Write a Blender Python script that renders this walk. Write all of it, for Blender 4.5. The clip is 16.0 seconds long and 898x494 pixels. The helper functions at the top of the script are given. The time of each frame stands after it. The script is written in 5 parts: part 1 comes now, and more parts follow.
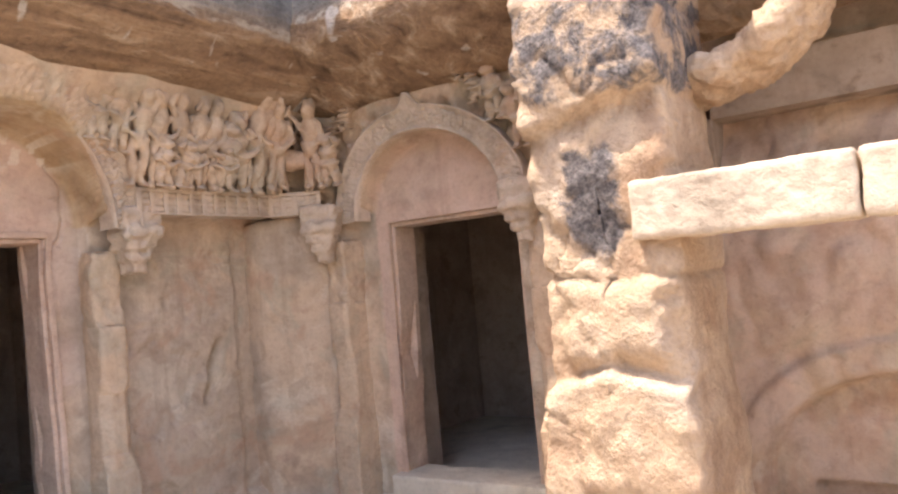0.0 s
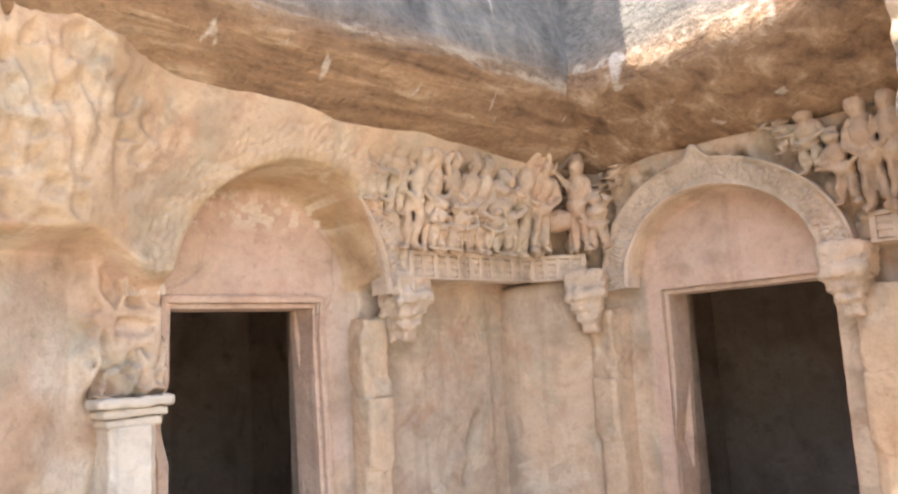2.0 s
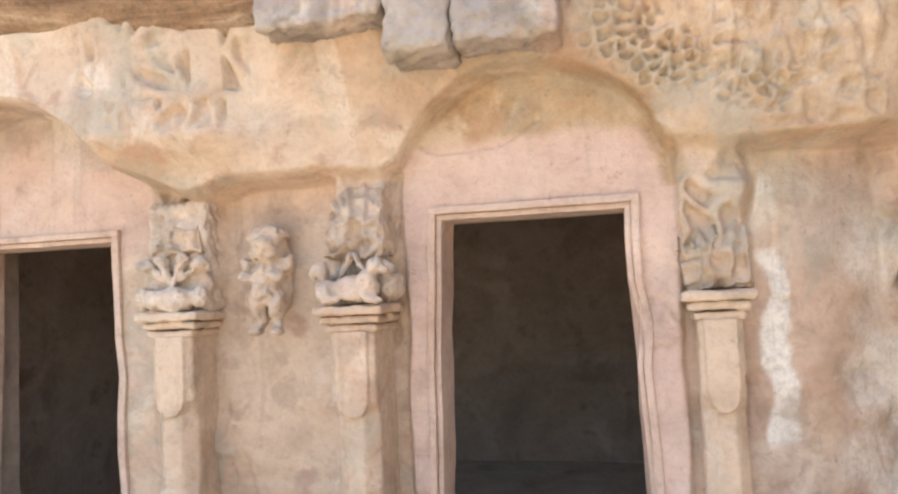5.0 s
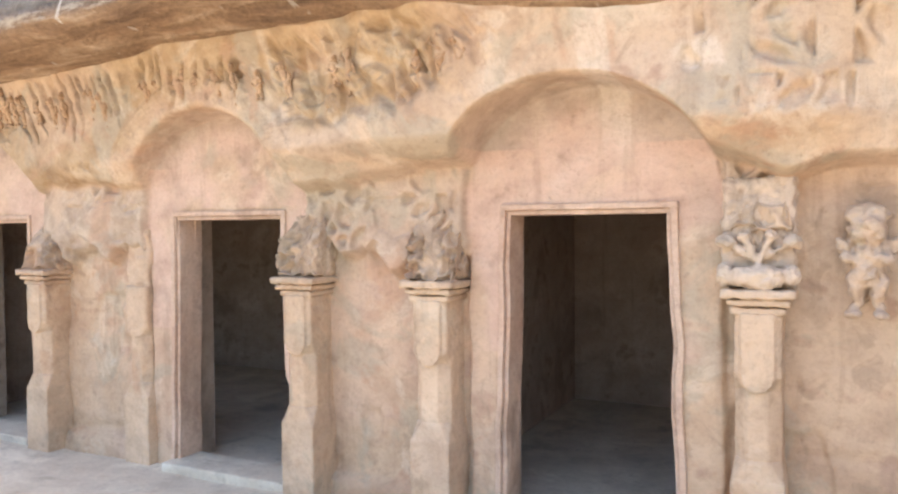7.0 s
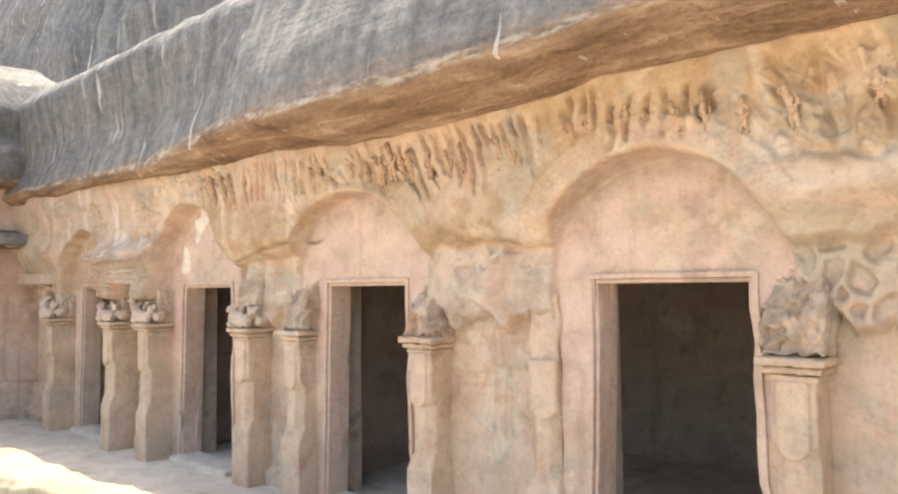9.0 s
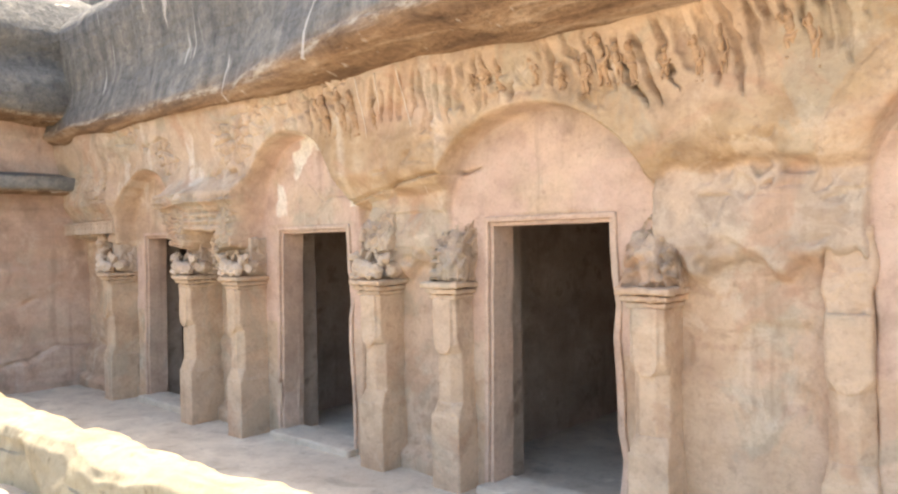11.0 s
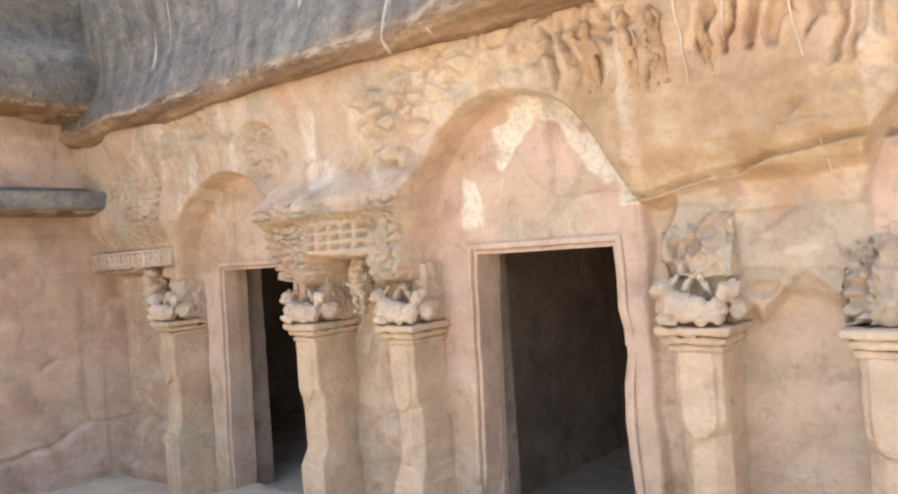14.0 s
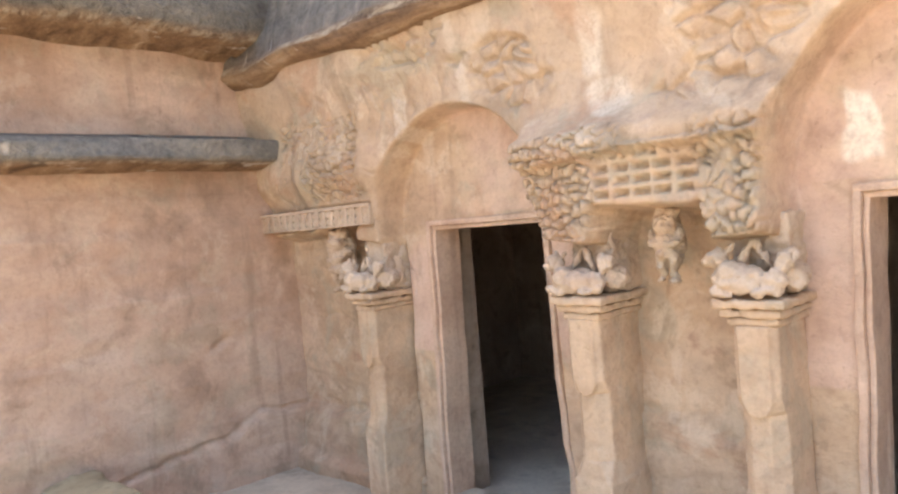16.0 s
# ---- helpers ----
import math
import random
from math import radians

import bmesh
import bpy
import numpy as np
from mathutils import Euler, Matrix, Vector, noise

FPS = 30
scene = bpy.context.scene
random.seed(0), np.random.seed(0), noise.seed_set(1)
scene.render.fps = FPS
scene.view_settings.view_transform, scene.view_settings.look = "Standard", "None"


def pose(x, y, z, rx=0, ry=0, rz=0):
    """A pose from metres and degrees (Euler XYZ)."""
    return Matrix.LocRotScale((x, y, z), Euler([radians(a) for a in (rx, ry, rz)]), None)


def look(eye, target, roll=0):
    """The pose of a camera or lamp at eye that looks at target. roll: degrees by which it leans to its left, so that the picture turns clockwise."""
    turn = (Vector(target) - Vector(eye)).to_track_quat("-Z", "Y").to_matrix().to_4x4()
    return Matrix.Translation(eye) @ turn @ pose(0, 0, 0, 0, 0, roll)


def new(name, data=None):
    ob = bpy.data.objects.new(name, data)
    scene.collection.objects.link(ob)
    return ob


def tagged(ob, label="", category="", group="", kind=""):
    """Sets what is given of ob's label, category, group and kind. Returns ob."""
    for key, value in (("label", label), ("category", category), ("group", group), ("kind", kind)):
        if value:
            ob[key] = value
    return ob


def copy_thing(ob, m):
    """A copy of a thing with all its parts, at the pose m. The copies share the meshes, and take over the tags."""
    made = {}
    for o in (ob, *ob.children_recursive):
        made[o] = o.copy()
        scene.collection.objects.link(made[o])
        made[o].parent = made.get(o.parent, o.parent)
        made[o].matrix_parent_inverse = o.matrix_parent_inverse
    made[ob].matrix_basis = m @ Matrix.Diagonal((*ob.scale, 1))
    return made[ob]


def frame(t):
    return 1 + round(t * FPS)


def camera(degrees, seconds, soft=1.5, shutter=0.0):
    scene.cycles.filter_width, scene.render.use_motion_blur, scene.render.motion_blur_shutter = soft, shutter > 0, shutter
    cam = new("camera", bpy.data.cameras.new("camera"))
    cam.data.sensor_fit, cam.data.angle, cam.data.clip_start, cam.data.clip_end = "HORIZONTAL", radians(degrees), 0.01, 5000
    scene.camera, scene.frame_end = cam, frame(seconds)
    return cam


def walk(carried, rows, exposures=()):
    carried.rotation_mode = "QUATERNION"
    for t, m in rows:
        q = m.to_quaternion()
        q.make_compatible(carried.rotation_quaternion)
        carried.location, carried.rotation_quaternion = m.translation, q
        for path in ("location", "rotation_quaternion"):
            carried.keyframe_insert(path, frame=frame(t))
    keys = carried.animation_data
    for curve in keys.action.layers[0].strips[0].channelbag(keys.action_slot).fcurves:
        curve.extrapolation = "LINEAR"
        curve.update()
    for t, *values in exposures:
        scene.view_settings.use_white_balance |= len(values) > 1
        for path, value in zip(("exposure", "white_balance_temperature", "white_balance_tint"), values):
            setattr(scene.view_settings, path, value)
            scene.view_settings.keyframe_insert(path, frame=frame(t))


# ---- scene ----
cam = camera(61.0, 16.0, soft=2.3)
PATH = [
    (0, (0.846, -3.732, 1.38), (2.483, -2.585, 1.471), -5.1),
    (0.5, (0.815, -3.348, 1.414), (2.516, -2.303, 1.538), -3.1),
    (1, (0.74, -3.017, 1.477), (2.367, -1.87, 1.674), -3.6),
    (1.5, (0.795, -2.903, 1.539), (2.298, -1.613, 1.815), -3.9),
    (2, (0.765, -2.975, 1.518), (2.115, -1.525, 1.789), -3.4),
    (2.5, (0.716, -3.119, 1.478), (1.906, -1.531, 1.729), -1.9),
    (3, (0.813, -3.209, 1.503), (1.79, -1.477, 1.716), -1.6),
    (3.5, (0.948, -3.204, 1.485), (1.613, -1.327, 1.671), -2.5),
    (4, (0.922, -3.225, 1.496), (1.209, -1.253, 1.664), -3.9),
    (4.5, (0.786, -3.272, 1.444), (0.646, -1.286, 1.632), -3.9),
    (5, (0.719, -3.314, 1.43), (0.238, -1.377, 1.561), -2.4),
    (5.2, (0.697, -3.327, 1.449), (0.09, -1.424, 1.551), -1.8),
    (7.3, (-1.379, -3.995, 1.786), (-2.281, -2.21, 1.725), -0.6),
    (7.5, (-1.499, -3.949, 1.813), (-2.403, -2.165, 1.766), -0.6),
    (8, (-1.876, -3.909, 1.811), (-2.852, -2.164, 1.842), -0.3),
    (8.5, (-2.322, -4.014, 1.798), (-3.488, -2.391, 1.875), -0.4),
    (9, (-2.843, -3.987, 1.768), (-4.19, -2.513, 1.872), -0.5),
    (9.5, (-3.266, -3.991, 1.74), (-4.605, -2.509, 1.846), 0.4),
    (10, (-3.659, -4.037, 1.71), (-4.99, -2.545, 1.796), 0.5),
    (10.2, (-3.858, -4.023, 1.694), (-5.206, -2.547, 1.765), -0.1),
    (12.3, (-5.865, -3.556, 1.695), (-7.17, -2.047, 1.563), -4.1),
    (12.5, (-6.066, -3.5, 1.727), (-7.346, -1.97, 1.583), -4.3),
    (13, (-6.563, -3.473, 1.757), (-7.781, -1.89, 1.654), -4.0),
    (13.5, (-7.032, -3.465, 1.783), (-8.281, -1.904, 1.724), -4.9),
    (14, (-7.544, -3.368, 1.811), (-8.837, -1.842, 1.822), -3.9),
    (14.5, (-7.98, -3.376, 1.822), (-9.313, -1.886, 1.883), -2.4),
    (15, (-8.323, -3.423, 1.854), (-9.706, -1.979, 1.884), -2.3),
    (15.5, (-8.714, -3.344, 1.844), (-10.132, -1.934, 1.81), -2.5),
    (16, (-9.213, -3.251, 1.815), (-10.656, -1.866, 1.753), -4.7),
]
EXPOSURES = [(0, 1.9, 6750, 17), (1.0, 1.98, 6750, 15), (1.5, 2.32, 6600, 10), (2.0, 2.42, 6700, 11), (2.5, 2.28, 6800, 12), (5, 2.22, 6650, 10), (7.5, 2.22, 6900, 12), (8.5, 2.26, 6850, 8), (9.5, 2.2, 7350, 12), (12.5, 2.32, 7100, 10), (13.5, 2.42, 7200, 11), (14, 2.33, 7200, 12), (16, 2.4, 7450, 14)]
walk(cam, [(t, look(eye, target, roll)) for t, eye, target, roll in PATH], EXPOSURES)

# ---- light ----
SUN_WAY = Vector((-0.25, 0.255, 0.90)).normalized()      # towards the sun: behind the cliff and above it
world = bpy.data.worlds.new("sky")
scene.world = world
world.use_nodes = True
wn = world.node_tree
sky = wn.nodes.new("ShaderNodeTexSky")
sky.sky_type, sky.sun_disc = "NISHITA", False
sky.sun_elevation = math.asin(SUN_WAY.z)
sky.sun_rotation = math.atan2(SUN_WAY.x, SUN_WAY.y)
sky.dust_density = 3.0
wn.nodes["Background"].inputs["Strength"].default_value = 0.15
wn.links.new(sky.outputs["Color"], wn.nodes["Background"].inputs["Color"])
sun_data = bpy.data.lights.new("sun", "SUN")
sun_data.energy, sun_data.angle, sun_data.color = 2.5, radians(0.5), (1.0, 0.95, 0.86)
sun = new("sun", sun_data)
sun.matrix_world = look(SUN_WAY * 40, (0, 0, 0))


# ---- materials ----
def material(name, rough=0.9):
    m = bpy.data.materials.new(name)
    m.use_nodes = True
    m.node_tree.nodes["Principled BSDF"].inputs["Roughness"].default_value = rough
    m.node_tree.nodes["Principled BSDF"].inputs["Specular IOR Level"].default_value = 0.2
    return m


def node(m, kind, **values):
    n = m.node_tree.nodes.new(kind)
    for k, v in values.items():
        n.inputs[k.replace("_", " ")].default_value = v
    return n


def wire(m, a, b):
    m.node_tree.links.new(a, b)


def place(m, stretch=(1, 1, 1)):
    g = node(m, "ShaderNodeNewGeometry")
    mp = node(m, "ShaderNodeMapping", Scale=stretch)
    wire(m, g.outputs["Position"], mp.inputs["Vector"])
    return mp.outputs["Vector"]


def noise_tex(m, vec, scale, detail=5.0, rough=0.6, warp=0.0):
    n = node(m, "ShaderNodeTexNoise", Scale=scale, Detail=detail, Roughness=rough, Distortion=warp)
    wire(m, vec, n.inputs["Vector"])
    return n.outputs["Fac"]


def ramp(m, fac, stops):
    r = node(m, "ShaderNodeValToRGB")
    el = r.color_ramp.elements
    while len(el) < len(stops):
        el.new(0.5)
    for e, (p, c) in zip(el, stops):
        e.position, e.color = p, (*c, 1) if len(c) == 3 else c
    wire(m, fac, r.inputs["Fac"])
    return r.outputs["Color"]


def mask(m, fac, lo, hi):
    r = node(m, "ShaderNodeMapRange", From_Min=lo, From_Max=hi)
    r.interpolation_type = "SMOOTHSTEP"
    wire(m, fac, r.inputs["Value"])
    return r.outputs["Result"]


def blend(m, fac, a, b, kind="MIX"):
    x = node(m, "ShaderNodeMix")
    x.data_type, x.blend_type = "RGBA", kind
    if isinstance(fac, float):
        x.inputs[0].default_value = fac
    else:
        wire(m, fac, x.inputs[0])
    for s, v in ((x.inputs[6], a), (x.inputs[7], b)):
        if isinstance(v, tuple):
            s.default_value = (*v, 1)
        else:
            wire(m, v, s)
    return x.outputs[2]


def times(m, a, b):
    x = node(m, "ShaderNodeMath")
    x.operation = "MULTIPLY"
    for s, v in zip(x.inputs, (a, b)):
        if isinstance(v, float):
            s.default_value = v
        else:
            wire(m, v, s)
    return x.outputs[0]


def bump(m, heights, strength=0.5, depth=0.012):
    """heights: pairs of a value and its weight."""
    total = None
    for h, w in heights:
        part_ = times(m, h, w)
        if total is None:
            total = part_
        else:
            x = node(m, "ShaderNodeMath")
            wire(m, total, x.inputs[0]), wire(m, part_, x.inputs[1])
            total = x.outputs[0]
    b = node(m, "ShaderNodeBump", Strength=strength, Distance=depth)
    wire(m, total, b.inputs["Height"])
    wire(m, b.outputs["Normal"], m.node_tree.nodes["Principled BSDF"].inputs["Normal"])


def finish(m, colour):
    wire(m, colour, m.node_tree.nodes["Principled BSDF"].inputs["Base Color"])
    return m


def attribute(m, name):
    a = node(m, "ShaderNodeAttribute")
    a.attribute_name = name
    return a


def sandstone(name, tones, patch=(0.35, 0.20, 0.13), patch_at=(0.55, 0.72), zones=False, grain=0.28, stains=0.5, patchy=0.0):
    """Weathered sandstone: three tones in drifting bands, stains, fine grit; zones takes plaster, grey (cemented stone,
    painted shade) and ochre from the mesh.
    """
    m = material(name, 0.93)
    p = place(m)
    flat = place(m, (1.0, 1.0, 1.25))
    big = noise_tex(m, flat, 0.9, 4, 0.55, 0.6)
    mid = noise_tex(m, flat, 4.2, 6, 0.60, 0.15)
    fine = noise_tex(m, p, 34, 4, 0.7)
    grit = noise_tex(m, p, 140, 2, 0.6)
    c = ramp(m, big, [(0.36, tones[0]), (0.5, tones[1]), (0.64, tones[2])])
    c = blend(m, mask(m, mid, patch_at[0], patch_at[1]), c, patch)
    c = blend(m, 0.45, c, ramp(m, mid, [(0.3, (0.62, 0.58, 0.56)), (0.55, (1, 1, 1)), (0.75, (1.12, 1.08, 1.02))]), "MULTIPLY")
    if zones:
        z = attribute(m, "zone")
        sep = node(m, "ShaderNodeSeparateColor")
        wire(m, z.outputs["Color"], sep.inputs["Color"])
        pink = ramp(m, mid, [(0.3, (0.48, 0.33, 0.25)), (0.5, (0.59, 0.415, 0.32)), (0.7, (0.65, 0.485, 0.385))])
        grey = ramp(m, mid, [(0.3, (0.31, 0.25, 0.19)), (0.55, (0.43, 0.355, 0.28)), (0.75, (0.54, 0.465, 0.38))])
        ochre = ramp(m, mid, [(0.3, (0.31, 0.19, 0.095)), (0.5, (0.43, 0.295, 0.165)), (0.72, (0.54, 0.41, 0.265))])
        c = blend(m, sep.outputs["Red"], c, pink)
        c = blend(m, times(m, sep.outputs["Green"], 0.8), c, grey)
        c = blend(m, sep.outputs["Blue"], c, ochre)
        w = attribute(m, "lime_and_pale")
        c = blend(m, w.outputs["Fac"], c, ramp(m, fine, [(0.3, (0.66, 0.58, 0.47)), (0.6, (0.78, 0.715, 0.60))]))
    if patchy:
        bare = ramp(m, sep.outputs["Red"], [(0.2, (1, 1, 1)), (0.9, (0.25, 0.25, 0.25))]) if zones else 1.0
        for shift, scale, lo, tint, most in ((3.1, 2.1, 0.52, (0.40, 0.345, 0.255), 0.75), (11.7, 2.6, 0.54, (0.68, 0.565, 0.43), 0.55), (23.9, 1.8, 0.55, (0.46, 0.265, 0.165), 0.6), (37.3, 6.5, 0.56, (0.35, 0.25, 0.17), 0.55)):
            mp = node(m, "ShaderNodeMapping", Location=(shift, 0.7 * shift, shift))
            wire(m, p, mp.inputs["Vector"])
            c = blend(m, times(m, mask(m, noise_tex(m, mp.outputs["Vector"], scale, 8, 0.62, 0.7), lo, lo + 0.10), times(m, bare, most * patchy)), c, tint)
    stain = noise_tex(m, place(m, (1.0, 1.0, 0.8)), 2.7, 9, 0.62, 0.4)
    c = blend(m, times(m, mask(m, stain, 0.53, 0.68), stains), c, tuple(0.52 * v for v in tones[0]))
    bloom = noise_tex(m, p, 1.7, 9, 0.64, 0.5)
    c = blend(m, times(m, mask(m, bloom, 0.55, 0.68), stains * 0.9), c, tuple(min(0.8, 1.25 * v + 0.05) for v in tones[1]))
    runs = noise_tex(m, place(m, (7.0, 7.0, 0.55)), 1.0, 5, 0.6, 0.1)
    c = blend(m, times(m, mask(m, runs, 0.56, 0.70), stains * 0.8), c, tuple(0.62 * v for v in tones[0]))
    c = blend(m, grain, c, ramp(m, fine, [(0.32, (0.66, 0.62, 0.60)), (0.5, (1, 1, 1)), (0.7, (1.16, 1.14, 1.1))]), "MULTIPLY")
    pits = mask(m, noise_tex(m, p, 21, 3, 0.55), 0.30, 0.36)
    c = blend(m, 0.22, c, ramp(m, pits, [(0, (0.6, 0.54, 0.5)), (1, (1, 1, 1))]), "MULTIPLY")
    bump(m, [(mid, 1.6), (fine, 0.6), (grit, 0.2), (pits, 0.3)], 0.5, 0.018)
    return finish(m, c)


WALL = sandstone("carved_sandstone", [(0.475, 0.325, 0.215), (0.57, 0.415, 0.28), (0.55, 0.42, 0.305)], (0.412, 0.280, 0.199), zones=True, stains=0.38, patchy=0.8)
SHAFT = sandstone("pilaster_sandstone", [(0.51, 0.355, 0.235), (0.60, 0.445, 0.305), (0.575, 0.43, 0.305)], (0.48, 0.335, 0.23), (0.58, 0.75), stains=0.4, patchy=0.6)
CAPITAL = sandstone("eroded_capital_stone", [(0.50, 0.385, 0.28), (0.60, 0.475, 0.36), (0.55, 0.435, 0.335)], (0.42, 0.31, 0.235), (0.6, 0.76), patchy=0.40)
WORNCAP = sandstone("weathered_capital_stone", [(0.48, 0.345, 0.24), (0.565, 0.42, 0.295), (0.52, 0.395, 0.29)], (0.38, 0.27, 0.19), (0.58, 0.74), patchy=0.70)
PINK = sandstone("plastered_door_frame", [(0.52, 0.355, 0.26), (0.60, 0.435, 0.325), (0.56, 0.425, 0.325)], (0.43, 0.30, 0.22), (0.58, 0.74), grain=0.35, patchy=0.15)
# one darker brown for all chamber walls and ceilings
CHAMBER = sandstone("darker_cave_rock", [(0.34, 0.255, 0.195), (0.42, 0.325, 0.25), (0.38, 0.295, 0.225)], (0.25, 0.185, 0.14))
FLOOR = sandstone("dusty_stone_floor", [(0.54, 0.475, 0.375), (0.62, 0.555, 0.445), (0.57, 0.51, 0.41)], (0.46, 0.395, 0.31), (0.6, 0.78))
BLOCK = sandstone("dressed_beam_stone", [(0.515, 0.401, 0.295), (0.618, 0.506, 0.387), (0.567, 0.475, 0.367)], (0.433, 0.327, 0.234), (0.6, 0.75), patchy=0.40)
PARAPET = sandstone("pale_parapet_stone", [(0.29, 0.245, 0.16), (0.37, 0.32, 0.215), (0.33, 0.285, 0.20)], (0.19, 0.16, 0.11), (0.58, 0.72))
# paler cream than SHAFT
PALE = sandstone("pale_cream_shaft", [(0.62, 0.53, 0.42), (0.72, 0.63, 0.51), (0.66, 0.57, 0.45)], (0.50, 0.39, 0.29), (0.58, 0.74))


def overhang_rock():
    """Brown bedding on the underside, lichen-grey and streaked on the open face above the lip."""
    m = material("bedded_cliff_rock", 0.95)
    p = place(m)
    bed = place(m, (0.8, 3.2, 6.0))
    drip = place(m, (4.6, 0.22, 0.20))
    big = noise_tex(m, p, 1.1, 5, 0.6, 0.5)
    beds = noise_tex(m, bed, 1.9, 6, 0.6, 0.5)
    fine = noise_tex(m, p, 26, 4, 0.7)
    under = ramp(m, beds, [(0.30, (0.15, 0.095, 0.06)), (0.45, (0.28, 0.175, 0.105)), (0.57, (0.37, 0.245, 0.15)), (0.70, (0.55, 0.42, 0.30))])
    streak = noise_tex(m, drip, 1.3, 5, 0.6, 0.0)
    grey = ramp(m, streak, [(0.30, (0.145, 0.140, 0.130)), (0.45, (0.200, 0.192, 0.174)), (0.58, (0.245, 0.232, 0.206)), (0.74, (0.32, 0.297, 0.257))])
    grey = blend(m, 0.5, grey, ramp(m, big, [(0.35, (0.62, 0.62, 0.65)), (0.65, (1.12, 1.08, 1.02))]), "MULTIPLY")
    mottle = noise_tex(m, p, 8.0, 8, 0.72, 0.3)
    grey = blend(m, 0.62, grey, ramp(m, mottle, [(0.34, (0.5, 0.5, 0.52)), (0.5, (0.95, 0.95, 0.95)), (0.66, (1.5, 1.44, 1.34))]), "MULTIPLY")
    under = blend(m, 0.5, under, ramp(m, mottle, [(0.34, (0.6, 0.56, 0.52)), (0.5, (1, 1, 1)), (0.68, (1.3, 1.26, 1.2))]), "MULTIPLY")
    z = attribute(m, "open_face")
    c = blend(m, z.outputs["Fac"], under, grey)
    edge = times(m, mask(m, z.outputs["Fac"], 0.02, 0.2), mask(m, z.outputs["Fac"], 0.75, 0.35))
    c = blend(m, times(m, times(m, edge, mask(m, noise_tex(m, place(m, (2.0, 6.0, 6.0)), 2.2, 6, 0.65), 0.46, 0.60)), 0.8), c, (0.52, 0.44, 0.34))
    lime_and_pale = noise_tex(m, place(m, (7.0, 3.0, 0.5)), 1.4, 3, 0.5, 0.0)
    c = blend(m, times(m, mask(m, lime_and_pale, 0.66, 0.72), 0.7), c, (0.66, 0.60, 0.52))
    c = blend(m, 0.55, c, ramp(m, fine, [(0.3, (0.58, 0.56, 0.54)), (0.5, (1, 1, 1)), (0.72, (1.2, 1.18, 1.15))]), "MULTIPLY")
    bump(m, [(beds, 1.5), (big, 0.6), (mottle, 0.8), (fine, 0.7)], 0.8, 0.045)
    return finish(m, c)


CLIFF = overhang_rock()


def soot_rock():
    m = material("soot_streaked_pier_rock", 0.95)
    p = place(m)
    big = noise_tex(m, p, 2.3, 5, 0.62, 0.5)
    mid = noise_tex(m, p, 7, 6, 0.65, 0.5)
    fine = noise_tex(m, p, 40, 4, 0.7)
    c = ramp(m, big, [(0.32, (0.41, 0.275, 0.18)), (0.5, (0.55, 0.405, 0.275)), (0.68, (0.53, 0.42, 0.325))])
    soot = attribute(m, "soot")
    edge = node(m, "ShaderNodeMath")
    wire(m, soot.outputs["Fac"], edge.inputs[0]), wire(m, mid, edge.inputs[1])
    c = blend(m, mask(m, edge.outputs[0], 0.92, 1.12), c, ramp(m, fine, [(0.3, (0.06, 0.055, 0.055)), (0.65, (0.21, 0.185, 0.175))]))
    c = blend(m, 0.5, c, ramp(m, mid, [(0.3, (0.66, 0.6, 0.58)), (0.6, (1, 1, 1))]), "MULTIPLY")
    c = blend(m, 0.5, c, ramp(m, fine, [(0.3, (0.62, 0.6, 0.58)), (0.5, (1, 1, 1)), (0.7, (1.15, 1.13, 1.1))]), "MULTIPLY")
    bump(m, [(mid, 1.5), (fine, 0.8)], 0.8, 0.025)
    return finish(m, c)


SOOT = soot_rock()


def earth():
    m = material("dry_courtyard_ground", 0.95)
    p = place(m)
    big, fine = noise_tex(m, p, 0.5, 6, 0.6), noise_tex(m, p, 30, 4, 0.7)
    c = ramp(m, big, [(0.35, (0.37, 0.315, 0.245)), (0.6, (0.46, 0.40, 0.32))])
    c = blend(m, 0.5, c, ramp(m, fine, [(0.3, (0.6, 0.58, 0.55)), (0.6, (1.1, 1.1, 1.1))]), "MULTIPLY")
    bump(m, [(fine, 1.0), (big, 1.0)], 0.5, 0.02)
    return finish(m, c)


EARTH = earth()


# ---- shapes in numbers ----
def lattice(i, j, k, seed):
    h = (i.astype(np.int64) * 374761393 + j.astype(np.int64) * 668265263 + k.astype(np.int64) * 2147483647 + seed * 1274126177) & 0xFFFFFFFF
    h = ((h ^ (h >> 13)) * 1274126177) & 0xFFFFFFFF
    h = ((h ^ (h >> 16)) * 2246822519) & 0xFFFFFFFF
    return ((h ^ (h >> 15)) & 0xFFFFFF) / 16777216.0


